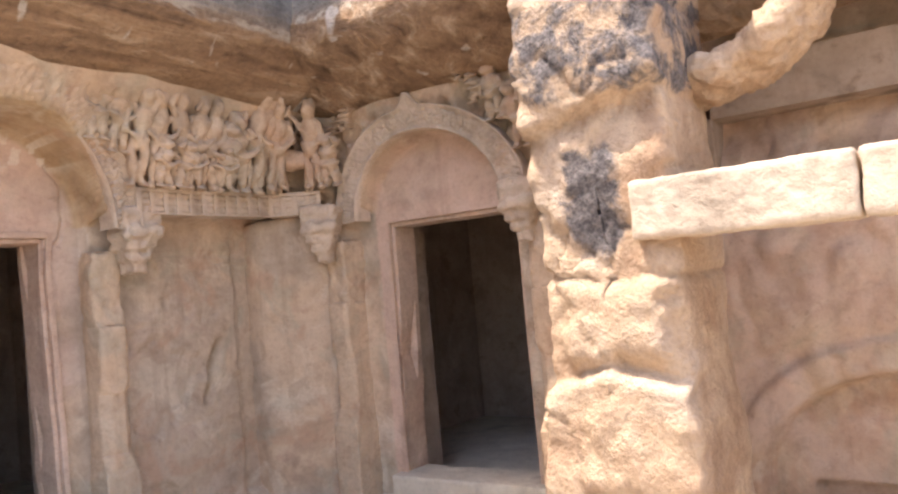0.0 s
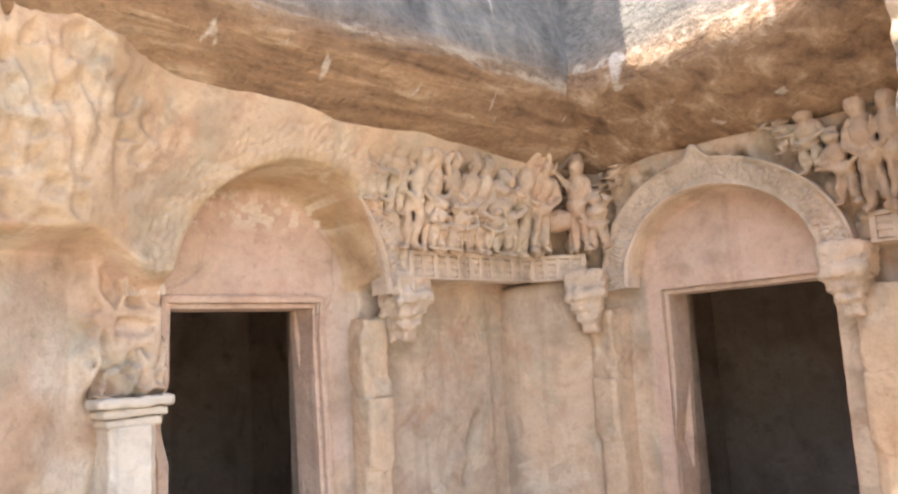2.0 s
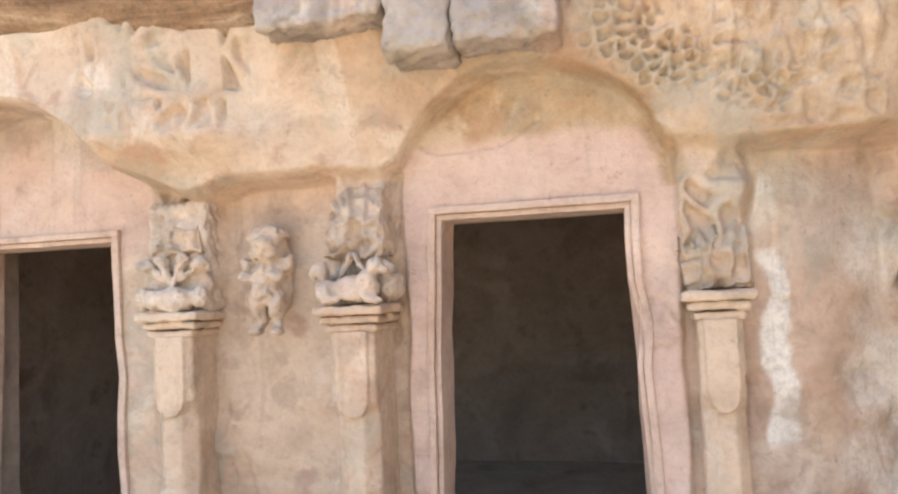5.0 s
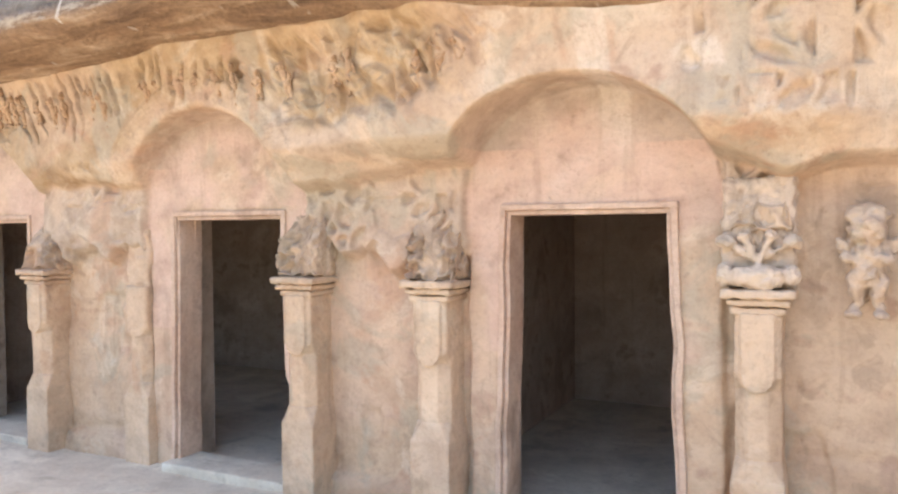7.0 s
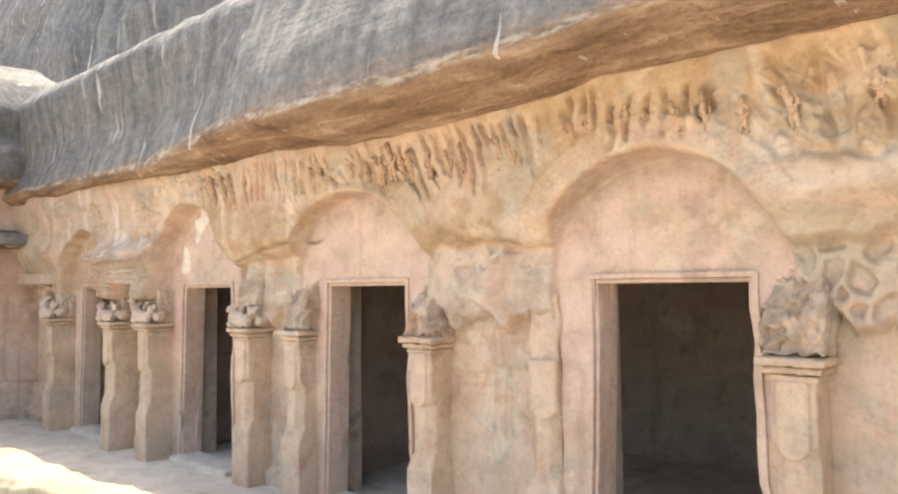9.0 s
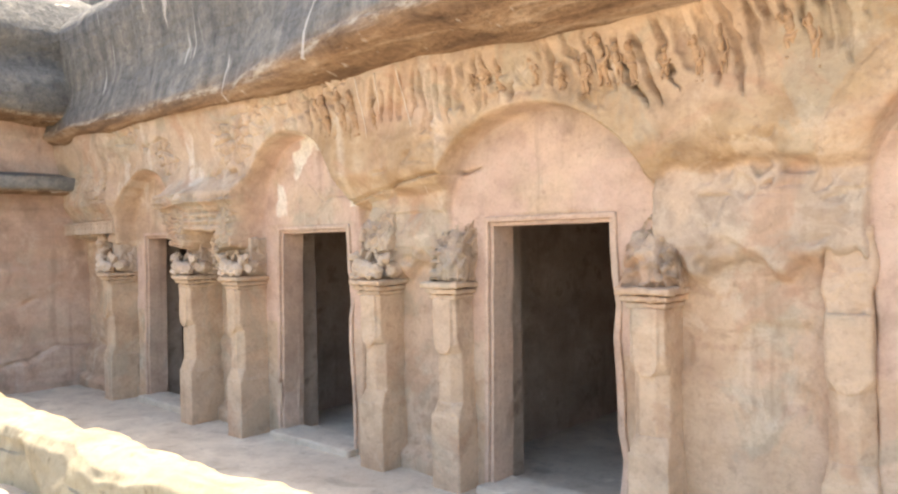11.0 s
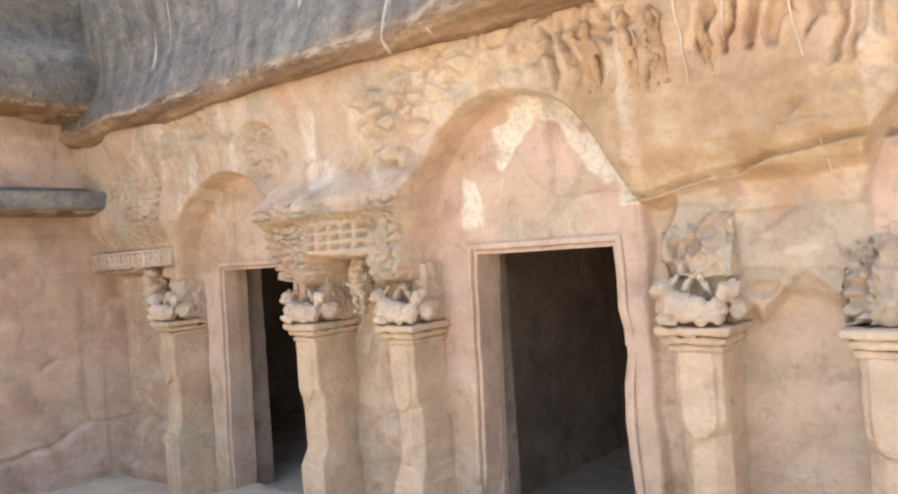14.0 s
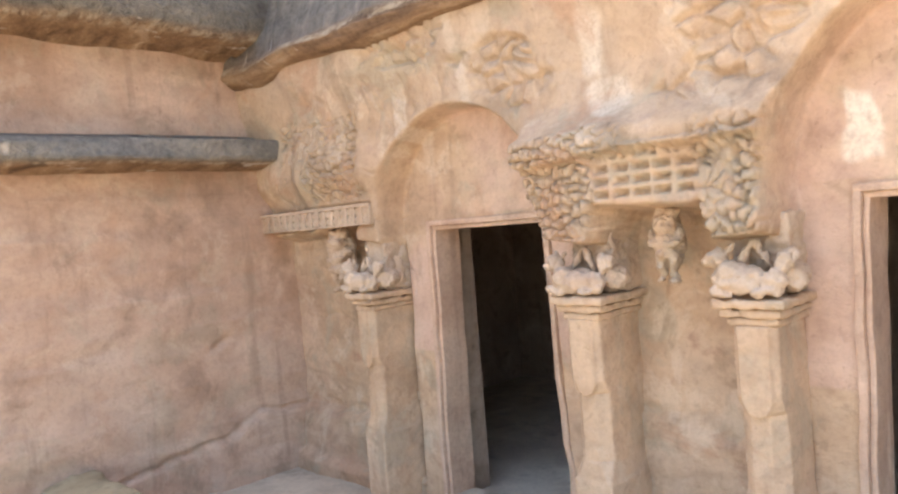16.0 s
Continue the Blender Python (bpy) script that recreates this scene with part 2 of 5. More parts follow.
def value_noise(x, y, z, seed=0):
    if np.ndim(z) == 0 or np.ndim(y) == 0:
        if np.ndim(y) == 0:
            y, z = z, y
        k = np.int64(math.floor(float(z) * 7))
        x, y = np.broadcast_arrays(np.asarray(x, float), np.asarray(y, float))
        i, j = np.floor(x), np.floor(y)
        u, v = x - i, y - j
        u, v = u * u * (3 - 2 * u), v * v * (3 - 2 * v)
        k = np.full(x.shape, k)
        low = lattice(i, j, k, seed) * (1 - u) + lattice(i + 1, j, k, seed) * u
        high = lattice(i, j + 1, k, seed) * (1 - u) + lattice(i + 1, j + 1, k, seed) * u
        return (low * (1 - v) + high * v) * 2 - 1
    x, y, z = np.broadcast_arrays(np.asarray(x, float), np.asarray(y, float), np.asarray(z, float))
    i, j, k = np.floor(x), np.floor(y), np.floor(z)
    u, v, w = x - i, y - j, z - k
    u, v, w = u * u * (3 - 2 * u), v * v * (3 - 2 * v), w * w * (3 - 2 * w)
    out = 0
    for a in (0, 1):
        for b in (0, 1):
            for c in (0, 1):
                out = out + lattice(i + a, j + b, k + c, seed) * np.where(a, u, 1 - u) * np.where(b, v, 1 - v) * np.where(c, w, 1 - w)
    return out * 2 - 1


def fbm(x, y, z, octaves=4, seed=0):
    out, size = 0.0, 1.0
    for o in range(octaves):
        out = out + size * value_noise(x * 2 ** o, y * 2 ** o, z * 2 ** o, seed + o)
        size *= 0.5
    return out


def cells(x, z, seed=0):
    """The distances to the nearest and second nearest of scattered seeds, one in each unit square."""
    x, z = np.broadcast_arrays(np.asarray(x, float), np.asarray(z, float))
    i, j = np.floor(x), np.floor(z)
    near = np.full(x.shape, 9.0)
    second = np.full(x.shape, 9.0)
    for a in (-1, 0, 1):
        for b in (-1, 0, 1):
            px = i + a + lattice(i + a, j + b, i * 0, seed)
            pz = j + b + lattice(i + a, j + b, i * 0, seed + 7)
            d = np.hypot(px - x, pz - z)
            second = np.minimum(second, np.maximum(near, d))
            near = np.minimum(near, d)
    return near, second


def ease(a, b, v):
    t = np.clip((np.asarray(v, float) - a) / (b - a), 0, 1)
    return t * t * (3 - 2 * t)


def hump(lo, hi, soft, v):
    return ease(lo - soft, lo + soft, v) * (1 - ease(hi - soft, hi + soft, v))


def grid_mesh(name, points, mat, keep=None, flip=False, layers=None):
    """A sheet of quads over an array of points (rows, columns, 3). keep: which quads stay. layers: values for each point."""
    nu, nv = points.shape[:2]
    me = bpy.data.meshes.new(name)
    idx = np.arange(nu * nv).reshape(nu, nv)
    quads = np.stack([idx[:-1, :-1], idx[1:, :-1], idx[1:, 1:], idx[:-1, 1:]], -1)
    if flip:
        quads = quads[..., ::-1]
    quads = quads.reshape(-1, 4) if keep is None else quads[keep]
    me.vertices.add(nu * nv)
    me.vertices.foreach_set("co", points.reshape(-1).astype(np.float32))
    me.loops.add(len(quads) * 4)
    me.loops.foreach_set("vertex_index", quads.reshape(-1).astype(np.int32))
    me.polygons.add(len(quads))
    me.polygons.foreach_set("loop_start", np.arange(len(quads), dtype=np.int32) * 4)
    me.polygons.foreach_set("use_smooth", np.ones(len(quads), dtype=bool))
    me.update(calc_edges=True)
    for key, values in (layers or {}).items():
        if values.ndim == 3:
            a = me.attributes.new(key, "FLOAT_COLOR", "POINT")
            a.data.foreach_set("color", np.concatenate([values.reshape(-1, 3), np.ones((nu * nv, 1))], 1).reshape(-1).astype(np.float32))
        else:
            a = me.attributes.new(key, "FLOAT", "POINT")
            a.data.foreach_set("value", values.reshape(-1).astype(np.float32))
    me.validate()
    me.materials.append(mat)
    return me


def part(name, bm, mat, parent=None, label="", smooth=False):
    me = bpy.data.meshes.new(name)
    bmesh.ops.recalc_face_normals(bm, faces=bm.faces)
    bm.to_mesh(me)
    bm.free()
    me.materials.append(mat)
    if smooth:
        for p in me.polygons:
            p.use_smooth = True
    ob = new(name, me)
    if parent:
        ob.parent = parent
    return tagged(ob, label)


def fused(name, bm, mat, parent=None, label="", voxel=0.009, wear=0.004, seed=0):
    """Many rounded masses grown together into one worn stone mesh."""
    ob = part(name, bm, mat, None, label)
    mod = ob.modifiers.new("fuse", "REMESH")
    mod.mode, mod.voxel_size = "VOXEL", voxel
    bpy.context.view_layer.update()
    me = bpy.data.meshes.new_from_object(ob.evaluated_get(bpy.context.evaluated_depsgraph_get()))
    ob.modifiers.clear()
    old = ob.data
    ob.data = me
    bpy.data.meshes.remove(old)
    me.name = name
    n = len(me.vertices)
    co, nor = np.empty(n * 3, np.float32), np.empty(n * 3, np.float32)
    me.vertices.foreach_get("co", co)
    me.vertices.foreach_get("normal", nor)
    co, nor = co.reshape(-1, 3).astype(float), nor.reshape(-1, 3)
    d = fbm(co[:, 0] * 22 + seed, co[:, 1] * 22, co[:, 2] * 22, 3, 900 + seed) * wear
    pit = np.minimum(0, fbm(co[:, 0] * 38, co[:, 1] * 38 + seed, co[:, 2] * 38, 2, 920) + 0.25) * wear * 1.6
    co = co + nor * (d + pit)[:, None]
    me.vertices.foreach_set("co", co.reshape(-1).astype(np.float32))
    me.polygons.foreach_set("use_smooth", np.ones(len(me.polygons), dtype=bool))
    me.materials.clear()
    me.materials.append(mat)
    me.update()
    if parent:
        ob.parent = parent
    return ob


def box(bm, x0, x1, y0, y1, z0, z1, bevel=0.0, cuts=0, rough=0.0, seed=0):
    """A box with worn edges added to bm; cuts and rough make its faces uneven."""
    made = bmesh.ops.create_cube(bm, size=1, matrix=Matrix.LocRotScale(((x0 + x1) / 2, (y0 + y1) / 2, (z0 + z1) / 2), None, (x1 - x0, y1 - y0, z1 - z0)))
    verts = made["verts"]
    if bevel:
        edges = list({e for v in verts for e in v.link_edges})
        r = bmesh.ops.bevel(bm, geom=edges, offset=bevel, segments=2, affect="EDGES", profile=0.6)
        verts = list({v for f in r["faces"] for v in f.verts})
    if cuts:
        faces = {f for v in verts for f in v.link_faces}
        edges = list({e for f in faces for e in f.edges if e.calc_length() > 0.06})
        r = bmesh.ops.subdivide_edges(bm, edges=edges, cuts=cuts, use_grid_fill=True)
        verts = list({v for g in r["geom"] if isinstance(g, bmesh.types.BMVert) for v in (g,)} | {v for v in verts if v.is_valid})
    if rough:
        for v in verts:
            n = noise.noise_vector(v.co * 6 + Vector((seed, 0, 0))) + 0.5 * noise.noise_vector(v.co * 17 + Vector((0, seed, 0)))
            v.co += n * rough
    return verts


def lump(bm, at, size, turn=(0, 0, 0), seg=10, rough=0.0, seed=0):
    """A rounded, slightly uneven stone mass."""
    m = Matrix.LocRotScale(at, Euler([radians(a) for a in turn]), size)
    r = bmesh.ops.create_uvsphere(bm, u_segments=seg, v_segments=max(6, seg * 2 // 3), radius=1, matrix=m)
    if rough:
        for v in r["verts"]:
            v.co += noise.noise_vector(v.co * 14 + Vector((seed, seed, 0))) * rough
    return r["verts"]


# ---- the plan ----
# doors of the long wall: x of the frame's outer sides at the head, x of the arch's middle, half width, crown height, tympanum's y
DOORS = [
    dict(x0=-12.80, x1=-11.84, c=-12.36, w=0.70, crown=2.50, y=0.00),
    dict(x0=-10.28, x1=-9.32, c=-9.85, w=0.68, crown=2.62, y=0.00),
    dict(x0=-7.90, x1=-6.92, c=-7.45, w=0.80, crown=2.52, y=0.00),
    dict(x0=-5.34, x1=-4.34, c=-4.86, w=0.74, crown=2.51, y=0.00),
    dict(x0=-2.80, x1=-1.83, c=-2.31, w=0.72, crown=2.48, y=0.00),
    dict(x0=-0.20, x1=0.72, c=0.28, w=0.62, crown=2.42, y=0.00),
    dict(x0=2.12, x1=2.96, c=2.62, w=0.55, crown=2.42, y=0.36),
]
HEAD, SPRING, REVEAL = 1.836, 1.86, 0.25
WING = dict(c=-0.93, w=0.56, crown=2.33, y0=-1.50, y1=-0.45)
LEFT_END, RIGHT_END = -14.6, 5.0


def oversail(x):
    """How far the frieze stands out over the long wall."""
    return np.interp(x, [-14.6, -11.2, -8.8, -6.4, -5.5, -4.3, -3.4, -2.8, -1.5, -0.9], [0.18, 0.22, 0.19, 0.17, 0.20, 0.30, 0.38, 0.40, 0.37, 0.24])


def frieze_front(x, z):
    """The frieze's face before it is carved."""
    lean = ease(2.0, 2.8, z)
    corner = ease(1.55, 2.0, x)
    plain = -0.10 - 0.22 * lean + 0.20 * corner * (1 - 0.5 * lean)
    heavy = -oversail(x) * (0.45 + 0.55 * ease(2.0, 2.22, z)) - 0.09 * ease(2.45, 2.95, z)
    k = ease(-1.3, -0.5, x)
    return heavy * (1 - k) + plain * k


def facade_base(x):
    """How deep the lower wall lies."""
    return 0.08 + 0.26 * ease(1.3, 1.9, x)


def inside_arch(x, z, c, w, crown):
    """Below 1 inside the arched niche."""
    up = np.maximum(z - SPRING, 0) / (crown - SPRING)
    return np.sqrt(((x - c) / w) ** 2 + up ** 2)


def carve(x, z, seed, size=1.0):
    """Worn relief of crowded figures: upright bodies with round heads."""
    warp = fbm(x * 3, z * 3, 0, 2, seed + 3) * 0.05
    u, v = (x + warp) / (0.17 * size), (z + warp) / (0.34 * size)
    a, b = cells(u, v, seed)
    body = ease(0.02, 0.42, b - a)
    a2, b2 = cells(u * 2.1 + 9, v * 3.2, seed + 20)
    return np.clip(0.70 * body + 0.42 * ease(0.02, 0.5, b2 - a2) * body, 0, 1)


def main_wall():
    xs = np.arange(LEFT_END, RIGHT_END + 0.01, 0.0100)
    zs = np.concatenate([np.arange(-0.06, 1.62, 0.0185), np.arange(1.62, 3.02, 0.0095)])
    x, z = np.meshgrid(xs, zs, indexing="ij")
    y = facade_base(x)
    y = y + 0.018 * fbm(x * 1.7, z * 1.7, 3, 4, 11) + 0.006 * fbm(x * 9, z * 9, 0, 2, 5)
    # niches' surrounds and the frieze that oversails the lower wall
    near_corner = ease(1.55, 2.0, x)
    foot = 2.0 + 0.05 * fbm(x * 2.3, 0, 0, 3, 21) - 0.10 * near_corner - 0.17 * hump(-11.72, -10.34, 0.04, x) - 0.16 * hump(-14.6, -13.04, 0.04, x)
    for c in (-13.17, -11.47, -10.60):
        foot = foot - 0.17 * hump(c - 0.15, c + 0.15, 0.03, x)
    lean = ease(2.0, 2.8, z)
    front = frieze_front(x, z) - 0.08 * hump(-13.9, -13.0, 0.1, x) * (1 - 0.6 * lean) - 0.24 * hump(-11.74, -10.32, 0.06, x) * (1 - ease(2.05, 2.35, z))
    front = front + 0.035 * fbm(x * 1.3, z * 1.5, 7, 4, 31)
    frieze = ease(-0.02, 0.05, z - foot)
    drip = fbm(x * 5.5, 0.0, 3.0, 3, 191)
    mass = np.zeros(x.shape)
    for a, b in ((-9.05, -7.98), (-6.80, -5.52), (-4.25, -2.98), (0.86, 1.16), (1.74, 2.1), (-1.62, -1.28), (-0.66, -0.36)):
        mass = np.maximum(mass, hump(a, b, 0.04, x + 0.03 * fbm(x * 6, z * 6, 2, 2, 193)) * ease(-0.04, 0.05, z - 1.50 - 0.10 * drip))
    pocks_a, pocks_b = cells(x / 0.13 + 0.4 * fbm(x * 6, z * 6, 1, 2, 194), z / 0.16, 195)
    y = y - mass * (0.12 - 0.045 * ease(0.15, 0.4, pocks_b - pocks_a) * ease(-0.2, 0.3, fbm(x * 4, z * 4, 5, 2, 196)))
    e = np.full(x.shape, 9.0)
    tymp, pinkish = np.zeros(x.shape), np.zeros(x.shape)
    own = np.zeros(x.shape)
    for d in DOORS:
        q = inside_arch(x + 0.012 * fbm(x * 4, z * 4, 1, 2, 77), z, d["c"], d["w"], d["crown"])
        closer = q < e
        e = np.where(closer, q, e)
        tymp = np.where(closer, d["y"] + 0.03, tymp)
        own = np.where(closer, d["c"], own)
    niche = 1 - ease(0.955, 1.0, e)
    # carving: crisp near the corner, half lost along the middle, deep honeycomb between the second and first doors
    relief = 0.25 + 0.5 * carve(x, z, 41, 0.7)
    worn = carve(x, z, 51, 1.15)
    crisp = hump(2.9, 5.0, 0.15, x)
    honey = hump(0.38, 1.98, 0.12, x) * hump(2.06, 2.9, 0.05, z) + 0.8 * hump(-1.75, -1.0, 0.15, x) * hump(2.15, 2.9, 0.1, z)
    fa, fb = cells(x / 0.085 + 0.4 * fbm(x * 6, z * 6, 0, 2, 9), z / 0.10, 61)
    pits = ease(0.10, 0.34, fb - fa) * ease(-0.45, 0.15, fbm(x * 3.1, z * 3.1, 1, 2, 68)) * (0.45 + 0.55 * ease(-0.3, 0.3, fbm(x * 7, z * 7, 4, 2, 67)))
    # a row of slender worn figures under the brow: deep gaps between them, their feet lost in plain rock
    row = hump(-9.6, -4.35, 0.1, x) * ease(-0.40, 0.10, fbm(x * 1.9, z * 1.2, 4, 3, 91) + 0.15)
    step = 0.105
    slant = x + 0.30 * (z - 2.6) * np.sin(x * 1.7) + 0.075 * fbm(x * 2.3, 0.0, 3.0, 2, 92) + 0.035 * fbm(x * 4, z * 5, 1, 3, 93)
    cell_at = np.floor(slant / step)
    wide = 0.16 + 0.30 * lattice(cell_at, cell_at * 0, cell_at * 0, 94)
    across = np.abs(slant / step - cell_at - 0.5)
    tops = 2.80 + 0.14 * (lattice(cell_at, cell_at * 0, cell_at * 0, 95) - 0.6)
    feet = 2.54 + 0.22 * (lattice(cell_at, cell_at * 0, cell_at * 0, 96) - 0.5) + 0.07 * fbm(x * 2.2, 0.0, 1.0, 2, 97)
    waist = 1 - 0.30 * np.exp(-((z - tops + 0.10) / 0.025) ** 2) - 0.18 * np.exp(-((z - tops + 0.22) / 0.03) ** 2)
    body = 1 - ease(wide * waist - 0.06, wide * waist + 0.07, across)
    gap = (1 - body) * hump(0, 1, 0.12, (z - feet) / np.maximum(tops + 0.02 - feet, 0.05))
    cut = 0.075 * crisp * (1 - relief) + 0.085 * row * gap * (0.55 + 0.45 * ease(-0.2, 0.3, fbm(x * 3, z * 3, 4, 2, 98)))
    loose = (0.3 + 0.7 * ease(-9.7, -9.2, x)) * hump(-14.5, -4.3, 0.1, x) * hump(2.34, 2.74, 0.06, z) * ease(-0.05, 0.35, fbm(x * 1.1, z * 1.6, 4, 2, 99)) + 1.5 * hump(-4.2, -2.7, 0.12, x) * hump(2.36, 2.80, 0.05, z + 0.08 * fbm(x * 2, z * 2, 1, 2, 90)) * ease(-0.5, 0.0, fbm(x * 2.1, z * 2.1, 7, 2, 100))
    cut = cut + loose * (0.040 * (1 - carve(x + 0.35 * (z - 2.6), z, 52, 0.8)) + 0.022 * ease(0.15, 0.5, fbm(x * 7, z * 6, 2, 3, 53)))
    big_a, big_b = cells(x / 0.15 + 0.3 * fbm(x * 5, z * 5, 3, 2, 62), z / 0.17, 63)
    scoops = ease(0.12, 0.45, big_b - big_a) * (lattice(np.floor(x / 0.15), np.floor(z / 0.17), np.floor(x * 0), 64) > 0.35)
    ga, gb = cells(x / 0.055 + 0.3 * fbm(x * 8, z * 8, 2, 2, 69), z / 0.055, 65)
    sponge = ease(0.16, 0.42, gb - ga) * (1 - ease(0.10, 0.20, np.hypot((x - 0.80) / 1.5, z - 2.42 + 0.35 * (x - 0.80)))) + ease(0.2, 0.5, gb - ga) * 0.6 * ease(0.75, 1.0, fbm(x * 2.7, z * 2.7, 6, 3, 66))
    busts = hump(0.9, 1.9, 0.1, x) * hump(2.20, 2.68, 0.10, z) * (1 - carve(x, z, 44, 0.85))
    cut = cut + honey.clip(0, 1) * (0.010 * pits + 0.030 * scoops * ease(-0.1, 0.3, fbm(x * 2, z * 2, 9, 2, 70)) + 0.045 * sponge.clip(0, 1) + 0.034 * busts - 0.02)
    cut = cut + 0.042 * scoops * hump(-1.72, -0.95, 0.1, x) * hump(2.26, 2.66, 0.06, z) * ease(-0.4, 0.1, fbm(x * 3, z * 3, 8, 2, 72))
    band = hump(1.02, 1.27, 0.02, e)
    banded = band * (near_corner + 0.5 * (np.abs(own + 4.86) < 0.1)).clip(0, 1)
    cut = cut * (1 - ease(2.46, 2.56, z) * near_corner) * (1 - 0.8 * ease(2.80, 2.90, z))
    front = front + cut * frieze * (1 - banded) * ease(1.0, 1.12, e)
    leaf_a, leaf_b = cells(x / 0.035, z / 0.035, 71)
    front = front - 0.03 * banded * (1 - near_corner) + 0.012 * banded * (1 - ease(0.05, 0.4, leaf_b - leaf_a))
    # railing course under the carved band beside the corner
    rail = hump(1.90, 2.06, 0.008, z) * hump(3.2, 4.9, 0.05, x)
    front = front + 0.02 * rail
    rail2 = hump(1.84, 2.0, 0.008, z) * hump(-14.4, -13.1, 0.02, x)
    front = front + rail2 * 0.02
    block = (hump(1.62, 2.16, 0.02, z) * hump(-11.72, -10.32, 0.02, x)).clip(0, 1)
    over = np.maximum(hump(-11.74, -11.28, 0.02, x), hump(-10.80, -10.30, 0.02, x))
    ka, kb = cells(x / 0.046 + 0.6 * fbm(x * 7, z * 7, 0, 2, 84), z / 0.056 + 0.5 * fbm(x * 7, z * 7, 1, 2, 82), 83)
    chase = (1 - ease(0.06, 0.22, kb - ka)) * (0.4 + 0.6 * ease(-0.3, 0.1, fbm(x * 6, z * 6, 5, 2, 86)))
    slot = (np.abs((z / 0.058) % 1 - 0.5) < 0.27) * (np.abs((x / 0.098) % 1 - 0.5) < 0.36) * hump(1.86, 2.04, 0.01, z)
    flank = 1 - ease(2.00, 2.14, z + 0.06 * fbm(x * 5, z * 5, 2, 2, 88))
    front = front + block * (over * 0.050 * chase * (0.35 + 0.65 * flank) + (1 - over) * (0.050 * slot + 0.045 * chase * (z > 2.04) * flank))
    step_out = hump(-11.70, -11.05, 0.01, x) * hump(2.05, 2.19, 0.01, z + 0.02 * fbm(x * 8, 0.0, 2.0, 2, 89))
    front = front - 0.05 * step_out * (1 - 0.6 * chase) - 0.04 * hump(-11.1, -10.45, 0.01, x) * hump(2.075, 2.10, 0.006, z)
    panel = hump(2.03, 2.62, 0.02, z) * hump(-14.1, -13.12, 0.02, x) * (fbm(x * 5, z * 5, 2, 2, 86) > -0.45)
    tablet = 0.052 * chase * (fbm(x * 3, z * 5, 4, 2, 81) > -0.15)
    tablet = tablet + 0.035 * (np.abs((x / 0.075) % 1 - 0.5) < 0.30) * hump(2.205, 2.235, 0.004, z) + 0.035 * (np.abs((x / 0.12) % 1 - 0.5) < 0.22) * hump(2.34, 2.45, 0.006, z)
    front = front + panel * tablet
    worn = ease(0.0, 0.25, fbm(x * 1.6, z * 2.4, 7, 3, 191)) * hump(-13.0, -7.9, 0.2, x) * ease(2.15, 2.35, z) * ease(1.04, 1.2, e)
    wa, wb = cells(x / 0.12 + 0.5 * fbm(x * 6, z * 6, 2, 2, 193), z / 0.10, 195)
    front = front + worn * 0.030 * (1 - ease(0.04, 0.35, wb - wa)) + 0.025 * worn * ease(0.1, 0.4, fbm(x * 4, z * 5, 5, 3, 197))
    y = y * (1 - frieze) + front * frieze
    flat = tymp + 0.006 * fbm(x * 3, z * 3, 0, 3, 15)
    y = np.where(niche > 0, y * (1 - niche) + flat * niche, y)
    # the lower wall comes forward beside the niches as a soft step
    y = y + 0.02 * (fbm(x * 0.6, z * 5.0, 0, 3, 17) > 0.35) * (z < 1.7) * (niche < 0.5) * 0.4
    crack = 1 - ease(0.0, 0.022, np.abs(fbm(x * 0.75, z * 1.1, 6, 4, 171)))
    y = y + 0.016 * crack * (z < 2.2) * ease(-0.1, 0.2, fbm(x * 0.5, z * 0.5, 3, 2, 173))
    split = z - (2.00 + 0.13 * (x + 9.35) + 0.018 * fbm(x * 6, 0.0, 1.0, 3, 177))
    y = y + 0.045 * (1 - ease(0.004, 0.016, np.abs(split))) * hump(-9.28, -7.95, 0.05, x)
    chips = ease(0.40, 0.62, fbm(x * 2.3, z * 2.0, 9, 4, 175)) * (z < 1.9) * (niche < 0.5)
    y = y + 0.022 * chips
    gash = np.abs(x - 3.95 - 0.30 * (z - 0.95) - 0.02 * fbm(z * 9, 0.0, 2.0, 2, 185))
    y = y + 0.05 * (1 - ease(0.005, 0.07, gash)) * hump(0.78, 1.10, 0.06, z) * ease(-0.02, 0.03, x - 3.91 - 0.30 * (z - 0.95))
    y = y + 0.02 * (1 - ease(0.003, 0.012, np.abs(x - 4.16 - 0.01 * fbm(z * 5, 0.0, 1.0, 2, 187)))) * (z < 1.85) + 0.018 * ease(4.16, 4.17, x) * (z < 1.62)
    low = 1 - ease(0.10, 0.16, z + 0.03 * fbm(x * 3, 0, 0, 2, 4))
    y = y - 0.07 * low * (niche < 0.5)
    bench = hump(-15, -13.25, 0.05, x) * (1 - ease(0.44, 0.50, z))
    y = y - 0.10 * bench
    # openings
    xc, zc = (x[:-1, :-1] + x[1:, 1:]) / 2, (z[:-1, :-1] + z[1:, 1:]) / 2
    keep = np.ones(xc.shape, bool)
    for d in DOORS:
        spread = 0.05 * (1 - zc / HEAD)
        keep &= ~((xc > d["x0"] + 0.02 - spread) & (xc < d["x1"] - 0.02 + spread) & (zc < HEAD - 0.02))
